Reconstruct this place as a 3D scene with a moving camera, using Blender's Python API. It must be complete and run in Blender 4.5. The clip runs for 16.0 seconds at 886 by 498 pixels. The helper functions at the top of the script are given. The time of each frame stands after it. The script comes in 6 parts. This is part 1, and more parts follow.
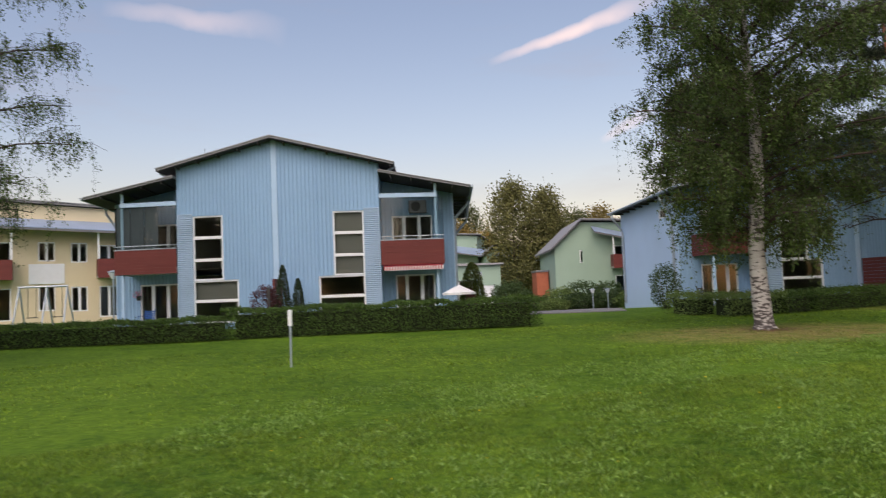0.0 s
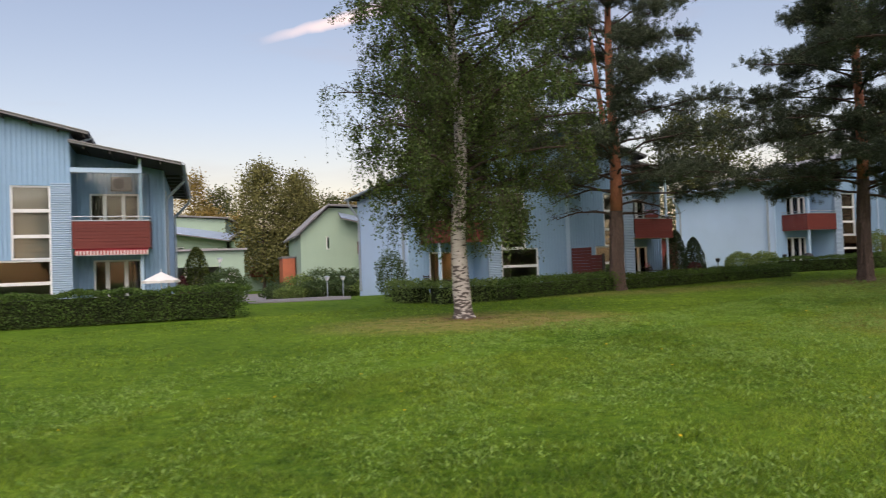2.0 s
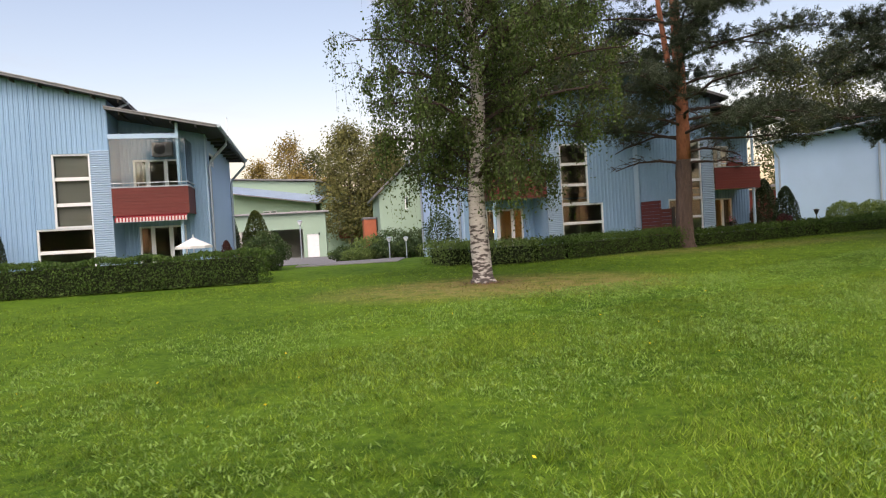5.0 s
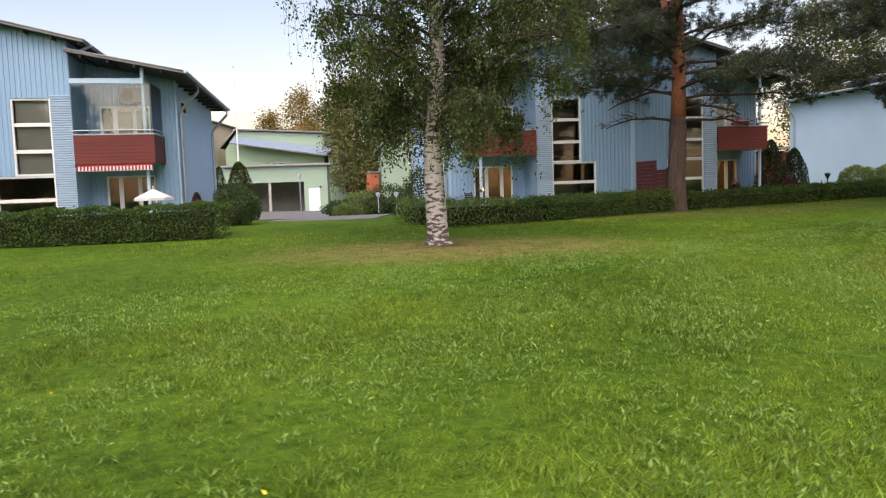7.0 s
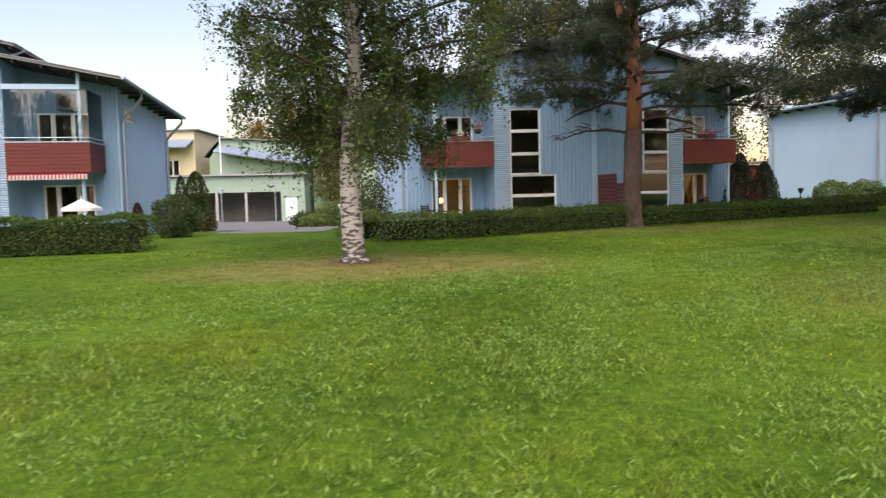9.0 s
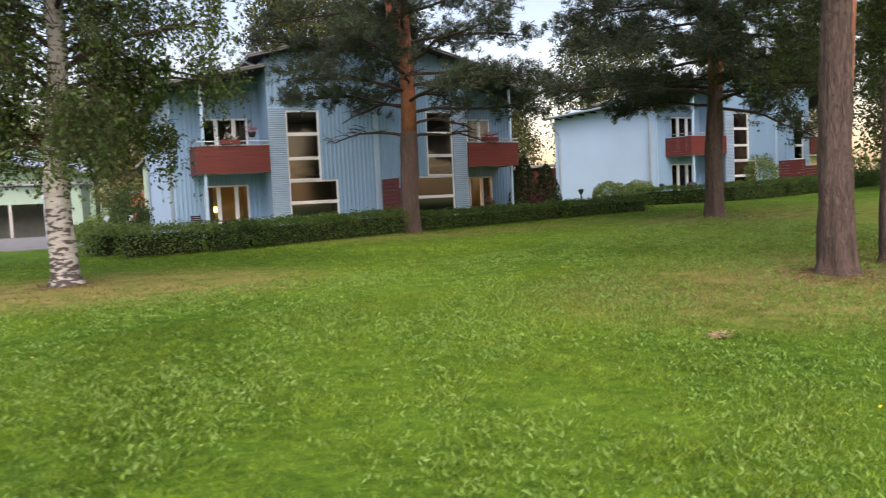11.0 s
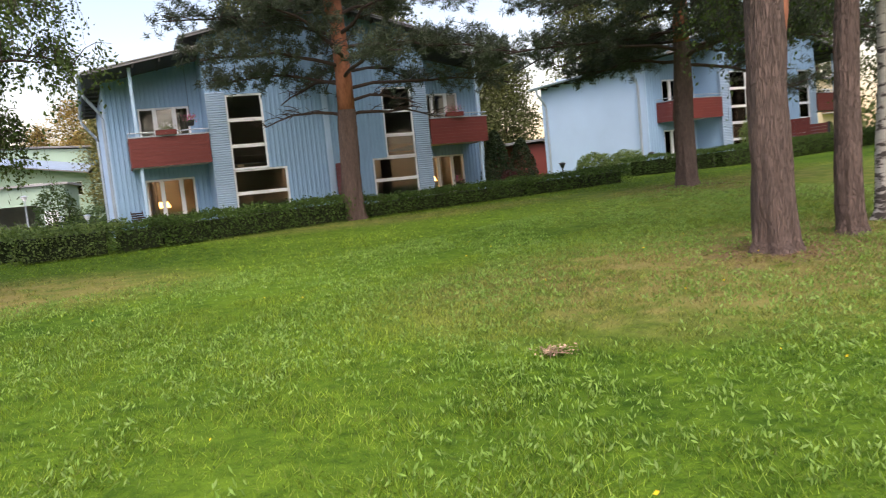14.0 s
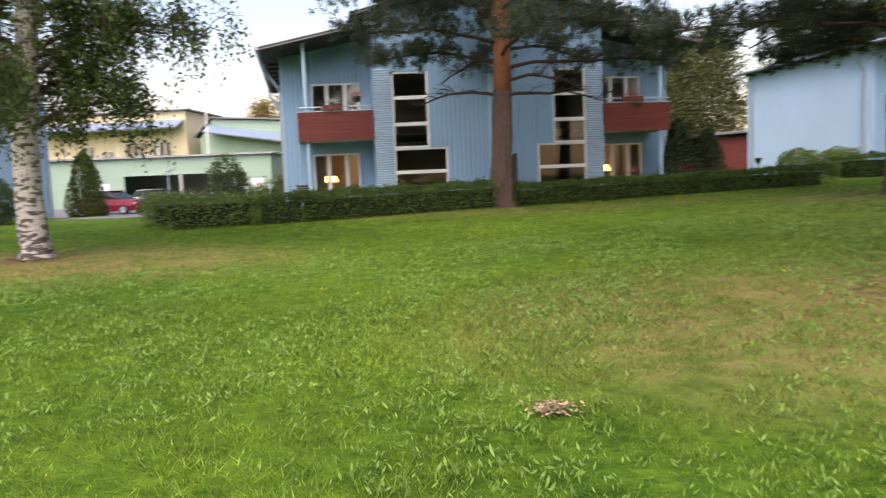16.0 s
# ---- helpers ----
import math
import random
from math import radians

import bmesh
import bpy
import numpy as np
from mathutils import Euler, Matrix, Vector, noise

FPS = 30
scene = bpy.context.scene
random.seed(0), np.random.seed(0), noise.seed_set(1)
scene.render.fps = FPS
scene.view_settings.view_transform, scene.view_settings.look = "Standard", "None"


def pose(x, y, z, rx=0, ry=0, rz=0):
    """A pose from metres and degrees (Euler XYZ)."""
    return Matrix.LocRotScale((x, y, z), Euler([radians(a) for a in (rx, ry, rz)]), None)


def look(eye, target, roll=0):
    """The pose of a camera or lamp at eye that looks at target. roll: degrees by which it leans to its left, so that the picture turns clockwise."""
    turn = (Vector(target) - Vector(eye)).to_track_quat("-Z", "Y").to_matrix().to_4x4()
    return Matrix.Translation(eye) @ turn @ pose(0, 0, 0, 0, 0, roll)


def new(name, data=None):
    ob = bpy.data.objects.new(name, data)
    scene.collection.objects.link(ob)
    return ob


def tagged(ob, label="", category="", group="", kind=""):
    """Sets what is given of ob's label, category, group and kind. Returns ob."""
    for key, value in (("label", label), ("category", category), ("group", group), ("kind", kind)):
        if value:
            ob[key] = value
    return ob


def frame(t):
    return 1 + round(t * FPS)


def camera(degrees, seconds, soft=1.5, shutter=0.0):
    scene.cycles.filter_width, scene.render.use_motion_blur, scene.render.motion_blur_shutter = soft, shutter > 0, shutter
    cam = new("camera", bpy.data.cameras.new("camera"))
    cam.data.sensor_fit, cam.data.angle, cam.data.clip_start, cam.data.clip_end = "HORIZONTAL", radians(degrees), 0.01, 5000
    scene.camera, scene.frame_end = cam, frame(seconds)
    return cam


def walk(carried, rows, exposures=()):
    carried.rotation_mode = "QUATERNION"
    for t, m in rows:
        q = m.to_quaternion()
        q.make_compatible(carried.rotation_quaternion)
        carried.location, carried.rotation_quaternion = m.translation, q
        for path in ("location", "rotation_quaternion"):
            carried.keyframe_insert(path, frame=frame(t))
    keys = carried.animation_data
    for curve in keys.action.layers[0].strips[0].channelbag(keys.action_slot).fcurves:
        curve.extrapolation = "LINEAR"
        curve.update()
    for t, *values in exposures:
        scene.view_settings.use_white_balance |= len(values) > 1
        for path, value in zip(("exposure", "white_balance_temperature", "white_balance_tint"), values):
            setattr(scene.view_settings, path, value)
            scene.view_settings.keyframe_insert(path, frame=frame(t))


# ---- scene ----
cam = camera(60.8, 16.0, soft=1.05, shutter=0.5)
PATH = [
    (0, (0.063, -0.414, 1.651), (0.044, 1.583, 1.764), -2.3),
    (0.5, (0.586, -0.138, 1.656), (0.683, 1.858, 1.735), -2.5),
    (1, (1.152, 0.162, 1.656), (1.443, 2.139, 1.716), -2.7),
    (1.5, (1.757, 0.55, 1.634), (2.214, 2.497, 1.688), -2.4),
    (2, (2.268, 0.774, 1.641), (2.844, 2.689, 1.694), -2.1),
    (2.5, (2.82, 1.062, 1.613), (3.457, 2.957, 1.662), -2.0),
    (3, (3.374, 1.248, 1.589), (4.026, 3.139, 1.629), -2.2),
    (3.5, (3.877, 1.437, 1.591), (4.502, 3.336, 1.613), -2.2),
    (4, (4.372, 1.602, 1.624), (4.853, 3.543, 1.629), -3.7),
    (4.2, (4.593, 1.654, 1.619), (4.996, 3.613, 1.616), -4.4),
    (6.3, (6.506, 2.742, 1.561), (6.736, 4.724, 1.435), -2.5),
    (6.5, (6.747, 2.86, 1.559), (6.982, 4.842, 1.426), -2.5),
    (7, (7.315, 3.142, 1.58), (7.528, 5.124, 1.42), -2.0),
    (7.5, (7.848, 3.324, 1.599), (7.957, 5.312, 1.41), -2.2),
    (8, (8.431, 3.477, 1.612), (8.472, 5.467, 1.418), -3.1),
    (8.5, (9.025, 3.731, 1.59), (9.128, 5.72, 1.416), -2.2),
    (9, (9.496, 4.005, 1.609), (9.702, 5.99, 1.476), -1.5),
    (9.5, (9.976, 4.295, 1.609), (10.273, 6.268, 1.476), -1.2),
    (10, (10.499, 4.733, 1.62), (10.962, 6.673, 1.475), -1.7),
    (10.2, (10.669, 4.821, 1.627), (11.183, 6.749, 1.485), -2.1),
    (12.3, (12.894, 5.561, 1.369), (13.632, 7.416, 1.236), -2.2),
    (12.5, (13.093, 5.59, 1.359), (13.804, 7.454, 1.221), -2.9),
    (13, (13.623, 5.821, 1.378), (14.279, 7.705, 1.23), -3.1),
    (13.5, (14.178, 6.193, 1.364), (14.859, 8.066, 1.201), -3.9),
    (14, (14.701, 6.409, 1.383), (15.276, 8.316, 1.204), -5.7),
    (14.5, (15.183, 6.727, 1.369), (15.677, 8.658, 1.199), -6.6),
    (15, (15.712, 6.946, 1.371), (16.142, 8.894, 1.24), -6.0),
    (15.5, (16.206, 7.228, 1.357), (16.503, 9.199, 1.201), -2.7),
    (16, (16.698, 7.51, 1.368), (16.745, 9.501, 1.182), -2.4),
]
walk(cam, [(t, look(eye, target, roll)) for t, eye, target, roll in PATH], exposures=[(0.0, 0.82, 6700, 10), (3.0, 1.15, 7000, 10), (7.0, 1.33, 6950, 10), (9.5, 1.46, 6850, 10), (12.5, 1.6, 6750, 10), (16.0, 1.64, 6700, 10)])

# ---- world and sun ----
SUN_ROT, SUN_EL = radians(190), radians(49)
world = bpy.data.worlds.new("evening_sky")
scene.world = world
world.use_nodes = True
wn, wl = world.node_tree.nodes, world.node_tree.links
wn.clear()
w_out, w_bg, w_sky = wn.new("ShaderNodeOutputWorld"), wn.new("ShaderNodeBackground"), wn.new("ShaderNodeTexSky")
w_sky.sky_type, w_sky.sun_disc = "NISHITA", False
w_sky.sun_elevation, w_sky.sun_rotation = SUN_EL, SUN_ROT
w_sky.air_density, w_sky.dust_density, w_sky.ozone_density = 1.0, 2.2, 1.6
w_bg.inputs["Strength"].default_value = 0.11
# evening tint: rosy towards the horizon, faintly violet above, with thin high cloud
w_co, w_sep, w_ramp, w_mul = wn.new("ShaderNodeTexCoord"), wn.new("ShaderNodeSeparateXYZ"), wn.new("ShaderNodeValToRGB"), wn.new("ShaderNodeMix")
wl.new(w_co.outputs["Generated"], w_sep.inputs[0])
wl.new(w_sep.outputs["Z"], w_ramp.inputs["Fac"])
w_ramp.color_ramp.elements[0].position, w_ramp.color_ramp.elements[0].color = 0.0, (1.32, 0.88, 0.62, 1)
w_ramp.color_ramp.elements[1].position, w_ramp.color_ramp.elements[1].color = 0.55, (1.12, 0.95, 0.90, 1)
mid_stop = w_ramp.color_ramp.elements.new(0.2)
mid_stop.color = (1.16, 0.93, 0.82, 1)
w_mul.data_type, w_mul.blend_type = "RGBA", "MULTIPLY"
w_mul.inputs["Factor"].default_value = 1.0
wl.new(w_sky.outputs[0], w_mul.inputs[6])
wl.new(w_ramp.outputs["Color"], w_mul.inputs[7])
w_map, w_noise, w_cr, w_cl = wn.new("ShaderNodeMapping"), wn.new("ShaderNodeTexNoise"), wn.new("ShaderNodeValToRGB"), wn.new("ShaderNodeMix")
w_map.inputs["Scale"].default_value, w_map.inputs["Rotation"].default_value = (1.2, 2.2, 7.0), (0.25, 0.35, 0.3)
w_noise.inputs["Scale"].default_value, w_noise.inputs["Detail"].default_value, w_noise.inputs["Roughness"].default_value = 1.3, 6, 0.55
wl.new(w_co.outputs["Generated"], w_map.inputs["Vector"])
wl.new(w_map.outputs[0], w_noise.inputs["Vector"])
wl.new(w_noise.outputs["Fac"], w_cr.inputs["Fac"])
w_cr.color_ramp.elements[0].position, w_cr.color_ramp.elements[1].position = 0.56, 0.82
w_cr.color_ramp.elements[1].color = (0.5, 0.5, 0.5, 1)
w_cl.data_type = "RGBA"
wl.new(w_cr.outputs["Color"], w_cl.inputs["Factor"])
wl.new(w_mul.outputs[2], w_cl.inputs[6])
w_cl.inputs[7].default_value = (2.6, 2.1, 2.15, 1)


def wcalc(op, a, c, d=None):
    q = wn.new("ShaderNodeMath")
    q.operation = op
    for k, v in enumerate((a, c, d)):
        if isinstance(v, (int, float)):
            q.inputs[k].default_value = v
        elif v is not None:
            wl.new(v, q.inputs[k])
    return q.outputs[0]


def streak(before, x0, z0, x1, z1, width, amount):
    """A thin sunlit streak of high cloud; ends given as east over north and up over north."""
    north = wcalc("MAXIMUM", w_sep.outputs["Y"], 0.05)
    px, pz = wcalc("DIVIDE", w_sep.outputs["X"], north), wcalc("DIVIDE", w_sep.outputs["Z"], north)
    ln = math.hypot(x1 - x0, z1 - z0)
    tx, tz = (x1 - x0) / ln, (z1 - z0) / ln
    dx, dz = wcalc("SUBTRACT", px, x0), wcalc("SUBTRACT", pz, z0)
    u = wcalc("DIVIDE", wcalc("ADD", wcalc("MULTIPLY", dx, tx), wcalc("MULTIPLY", dz, tz)), ln)
    v = wcalc("ADD", wcalc("MULTIPLY", dx, -tz), wcalc("MULTIPLY", dz, tx))
    nz = wn.new("ShaderNodeTexNoise")
    nz.inputs["Scale"].default_value, nz.inputs["Detail"].default_value = 14, 6
    wl.new(w_co.outputs["Generated"], nz.inputs["Vector"])
    v = wcalc("ADD", v, wcalc("MULTIPLY_ADD", nz.outputs["Fac"], width * 1.6, -width * 0.8))
    across = wcalc("MAXIMUM", wcalc("SUBTRACT", 1.0, wcalc("POWER", wcalc("DIVIDE", wcalc("ABSOLUTE", v, 0), wcalc("MULTIPLY_ADD", u, width * 0.6, width * 0.5)), 2.0)), 0.0)
    along = wcalc("MAXIMUM", wcalc("MULTIPLY", wcalc("MULTIPLY", u, wcalc("SUBTRACT", 1.15, u)), 3.0), 0.0)
    along = wcalc("MINIMUM", along, 1.0)
    f = wcalc("MULTIPLY", wcalc("MULTIPLY", across, along), wcalc("MULTIPLY", wcalc("MULTIPLY_ADD", nz.outputs["Fac"], 1.4, 0.1), amount))
    mx = wn.new("ShaderNodeMix")
    mx.data_type = "RGBA"
    wl.new(f, mx.inputs["Factor"])
    wl.new(before, mx.inputs[6])
    mx.inputs[7].default_value = (6.0, 4.7, 4.6, 1)
    return mx.outputs[2]


w_col = streak(w_cl.outputs[2], 0.06, 0.305, 0.27, 0.377, 0.013, 0.8)
w_col = streak(w_col, 0.205, 0.192, 0.275, 0.226, 0.012, 0.6)
w_col = streak(w_col, -0.46, 0.408, -0.24, 0.365, 0.02, 0.35)
wl.new(w_col, w_bg.inputs["Color"])
wl.new(w_bg.outputs[0], w_out.inputs["Surface"])
sun_data = bpy.data.lights.new("sun", "SUN")
sun_data.energy, sun_data.angle, sun_data.color = 1.3, radians(90), (1.0, 0.95, 0.89)
sun = new("sun", sun_data)
sun_dir = Vector((math.sin(SUN_ROT) * math.cos(SUN_EL), math.cos(SUN_ROT) * math.cos(SUN_EL), math.sin(SUN_EL)))
sun.matrix_world = look((0, 0, 60), Vector((0, 0, 60)) - sun_dir)


# ---- materials ----
def material(name, color, rough=0.7, metal=0.0, var=0.15, scale=3.0, fine=40.0, bump=0.15, dist=0.01, second=None, transmit=0.0, spec=0.3, stretch=(1, 1, 1), island=0.0, obj=0.0):
    """A node material with variation at two scales, a fine bump and, where asked, variation per piece."""
    m = bpy.data.materials.new(name)
    m.use_nodes = True
    n, l = m.node_tree.nodes, m.node_tree.links
    b = n["Principled BSDF"]
    b.inputs["Roughness"].default_value, b.inputs["Metallic"].default_value = rough, metal
    b.inputs["Specular IOR Level"].default_value = spec
    co, mp = n.new("ShaderNodeTexCoord"), n.new("ShaderNodeMapping")
    mp.inputs["Scale"].default_value = stretch
    l.new(co.outputs["Object"], mp.inputs["Vector"])
    big, small = n.new("ShaderNodeTexNoise"), n.new("ShaderNodeTexNoise")
    big.inputs["Scale"].default_value, small.inputs["Scale"].default_value = scale, fine
    big.inputs["Detail"].default_value, small.inputs["Detail"].default_value = 5, 3
    for t in (big, small):
        l.new(mp.outputs[0], t.inputs["Vector"])
    add = n.new("ShaderNodeMath")
    add.operation = "MULTIPLY_ADD"
    add.inputs[1].default_value = 0.45
    l.new(small.outputs["Fac"], add.inputs[0])
    sc = n.new("ShaderNodeMath")
    sc.operation = "MULTIPLY"
    sc.inputs[1].default_value = 0.55
    l.new(big.outputs["Fac"], sc.inputs[0])
    l.new(sc.outputs[0], add.inputs[2])
    ramp = n.new("ShaderNodeValToRGB")
    lo = second or [c * (1 - var) for c in color]
    hi = color if second else [min(1, c * (1 + var)) for c in color]
    ramp.color_ramp.elements[0].position, ramp.color_ramp.elements[1].position = 0.33, 0.67
    ramp.color_ramp.elements[0].color, ramp.color_ramp.elements[1].color = (*lo, 1), (*hi, 1)
    l.new(add.outputs[0], ramp.inputs["Fac"])
    out = ramp.outputs["Color"]
    for amount, node, socket in ((island, "ShaderNodeNewGeometry", "Random Per Island"), (obj, "ShaderNodeObjectInfo", "Random")):
        if amount:
            g, hsv, mr = n.new(node), n.new("ShaderNodeHueSaturation"), n.new("ShaderNodeMapRange")
            mr.inputs["To Min"].default_value, mr.inputs["To Max"].default_value = 1 - amount, 1 + amount
            l.new(g.outputs[socket], mr.inputs["Value"])
            l.new(mr.outputs[0], hsv.inputs["Value"])
            l.new(out, hsv.inputs["Color"])
            out = hsv.outputs["Color"]
    l.new(out, b.inputs["Base Color"])
    if bump:
        bp = n.new("ShaderNodeBump")
        bp.inputs["Strength"].default_value, bp.inputs["Distance"].default_value = bump, dist
        l.new(small.outputs["Fac"], bp.inputs["Height"])
        l.new(bp.outputs[0], b.inputs["Normal"])
    if transmit:
        tr, mix = n.new("ShaderNodeBsdfTranslucent"), n.new("ShaderNodeMixShader")
        l.new(out, tr.inputs["Color"])
        mix.inputs["Fac"].default_value = transmit
        l.new(b.outputs[0], mix.inputs[1])
        l.new(tr.outputs[0], mix.inputs[2])
        l.new(mix.outputs[0], n["Material Output"].inputs["Surface"])
    return m


BLUE = material("blue_painted_cladding", (0.24, 0.39, 0.575), 0.6, var=0.07, scale=0.6, fine=25, bump=0.06, stretch=(1, 1, 0.3))
BLUE_STRIP = material("pale_blue_grey_slats", (0.36, 0.48, 0.63), 0.6, var=0.07, scale=1.0, fine=30, bump=0.06)
BLUE_FLAT = material("blue_rendered_gable", (0.43, 0.58, 0.77), 0.75, var=0.06, scale=0.5, fine=60, bump=0.1)
BLUE_TRIM = material("light_blue_trim", (0.38, 0.54, 0.72), 0.5, var=0.05)
YELLOW = material("pale_yellow_render", (0.64, 0.56, 0.38), 0.8, var=0.07, scale=0.5)
GREEN = material("pale_green_render", (0.29, 0.40, 0.32), 0.8, var=0.07, scale=0.5)
PINK = material("pale_pink_plinth", (0.62, 0.50, 0.48), 0.8, var=0.08)
ORANGE = material("orange_brick_red_boards", (0.42, 0.13, 0.07), 0.7, var=0.15)
RED = material("red_brown_boards", (0.135, 0.032, 0.028), 0.6, var=0.16, scale=1.5, fine=18, bump=0.1, stretch=(0.4, 0.4, 3))
WHITE = material("white_window_paint", (0.72, 0.75, 0.78), 0.45, var=0.05, bump=0.03)
GREY_METAL = material("grey_roof_sheet", (0.30, 0.305, 0.32), 0.55, 0.3, var=0.12, scale=1.2)
BLUE_METAL = material("blue_grey_roof_sheet", (0.30, 0.38, 0.52), 0.45, 0.3, var=0.1, scale=1.2)
# near-black throughout: roof undersides, rafters and the garden screen's post
SOFFIT = material("dark_soffit_boards", (0.045, 0.042, 0.042), 0.7, var=0.2, scale=2, stretch=(1, 6, 1))
FASCIA = material("weathered_grey_fascia", (0.17, 0.175, 0.185), 0.6, var=0.15)
PIPE = material("galvanised_blue_grey_pipe", (0.36, 0.42, 0.48), 0.4, 0.5, var=0.08)
DARK = material("dark_metal", (0.03, 0.03, 0.035), 0.45, 0.3, var=0.1)
CONCRETE = material("grey_concrete", (0.38, 0.37, 0.35), 0.85, var=0.15, scale=2, bump=0.2)
ASPHALT = material("grey_asphalt", (0.17, 0.17, 0.18), 0.9, var=0.15, scale=1.5, fine=90, bump=0.3)
ROOM = material("beige_room_walls", (0.48, 0.45, 0.40), 0.9, var=0.1)
SCREEN = material("grey_blue_balcony_blind", (0.10, 0.12, 0.14), 0.8, var=0.1, stretch=(3, 3, 0.3))
CURTAIN = material("grey_beige_curtain", (0.13, 0.12, 0.105), 0.9, var=0.1, stretch=(10, 10, 0.5), transmit=0.3)
BLIND = material("taupe_blind_slats", (0.42, 0.40, 0.37), 0.7, var=0.08, island=0.1)
STRIPE_RED = material("red_awning_cloth", (0.26, 0.03, 0.04), 0.8, var=0.1)
STRIPE_WHITE = material("white_awning_cloth", (0.55, 0.52, 0.52), 0.8, var=0.06)
CLOTH = material("off_white_canvas", (0.80, 0.80, 0.82), 0.8, var=0.04, transmit=0.2)
SOIL = material("dark_soil", (0.05, 0.035, 0.025), 0.95, var=0.3, bump=0.5)
HEDGE = material("hedge_leaves", (0.088, 0.155, 0.028), 0.7, second=(0.034, 0.066, 0.015), scale=2.2, fine=9, bump=0, island=0.4, transmit=0.3)
# near-black green: the shade behind the hedge leaves, put into the core's colour
HEDGE_CORE = material("hedge_inner_shade", (0.016, 0.024, 0.008), 0.9, var=0.4, scale=6)
BUSH = material("dark_shrub_leaves", (0.075, 0.12, 0.036), 0.55, second=(0.03, 0.06, 0.02), scale=2, bump=0, island=0.4, transmit=0.25)
LIGHT_BUSH = material("fresh_shrub_leaves", (0.19, 0.26, 0.07), 0.55, second=(0.08, 0.135, 0.035), scale=2, bump=0, island=0.4, transmit=0.3)
CONIFER = material("dark_conifer_scales", (0.035, 0.06, 0.022), 0.6, second=(0.018, 0.035, 0.016), scale=3, bump=0, island=0.4, transmit=0.15)
THUJA = material("yellow_green_thuja_scales", (0.105, 0.13, 0.022), 0.6, second=(0.045, 0.07, 0.016), scale=3, bump=0, island=0.4, transmit=0.2)
BARBERRY = material("dark_red_barberry_leaves", (0.10, 0.028, 0.03), 0.55, second=(0.05, 0.02, 0.02), scale=3, bump=0, island=0.4, transmit=0.3)
BIRCH_LEAF = material("birch_leaves", (0.10, 0.15, 0.036), 0.5, second=(0.04, 0.07, 0.018), scale=0.7, bump=0, island=0.5, transmit=0.42)
PINE_NEEDLE = material("pine_needles", (0.075, 0.098, 0.055), 0.55, second=(0.04, 0.056, 0.036), scale=0.8, bump=0, island=0.45, transmit=0.3)
FAR_GREEN = material("far_tree_leaves", (0.10, 0.11, 0.03), 0.7, second=(0.055, 0.07, 0.025), scale=0.25, bump=0, island=0.35, transmit=0.3)
FAR_YELLOW = material("far_yellowing_leaves", (0.30, 0.20, 0.05), 0.7, second=(0.13, 0.12, 0.04), scale=0.25, bump=0, island=0.35, transmit=0.3)
FAR_PINE = material("far_pine_needles", (0.17, 0.165, 0.055), 0.8, second=(0.09, 0.095, 0.033), scale=0.3, bump=0, island=0.35, transmit=0.1)
BARK = material("grey_brown_pine_bark", (0.175, 0.125, 0.108), 0.9, second=(0.105, 0.076, 0.067), scale=7, fine=18, bump=1.0, dist=0.05, stretch=(1, 1, 0.2))
BARK_RED = material("orange_pine_bark", (0.36, 0.15, 0.085), 0.85, second=(0.20, 0.08, 0.05), scale=5, fine=20, bump=0.7, dist=0.02, stretch=(1, 1, 0.35))
TWIG = material("dark_twigs", (0.05, 0.035, 0.03), 0.9, var=0.3, scale=8)
RED_CAR = material("dark_red_car_paint", (0.17, 0.012, 0.03), 0.25, 0.2, var=0.03, bump=0)
WHITE_CAR = material("white_car_paint", (0.75, 0.75, 0.77), 0.25, var=0.03, bump=0)
TYRE = material("black_rubber", (0.02, 0.02, 0.02), 0.8, var=0.2)
PETAL = material("pink_petals", (0.55, 0.12, 0.28), 0.6, var=0.2, bump=0, island=0.3)
NEEDLE_LITTER = material("brown_needle_litter", (0.24, 0.145, 0.09), 0.9, second=(0.12, 0.075, 0.05), scale=9, bump=0, island=0.4)
DEAD_LEAF = material("dry_leaves", (0.52, 0.38, 0.27), 0.8, second=(0.24, 0.15, 0.09), scale=9, bump=0, island=0.4)
RATTAN = material("dark_wicker", (0.045, 0.03, 0.03), 0.7, var=0.3, scale=20, bump=0.4)


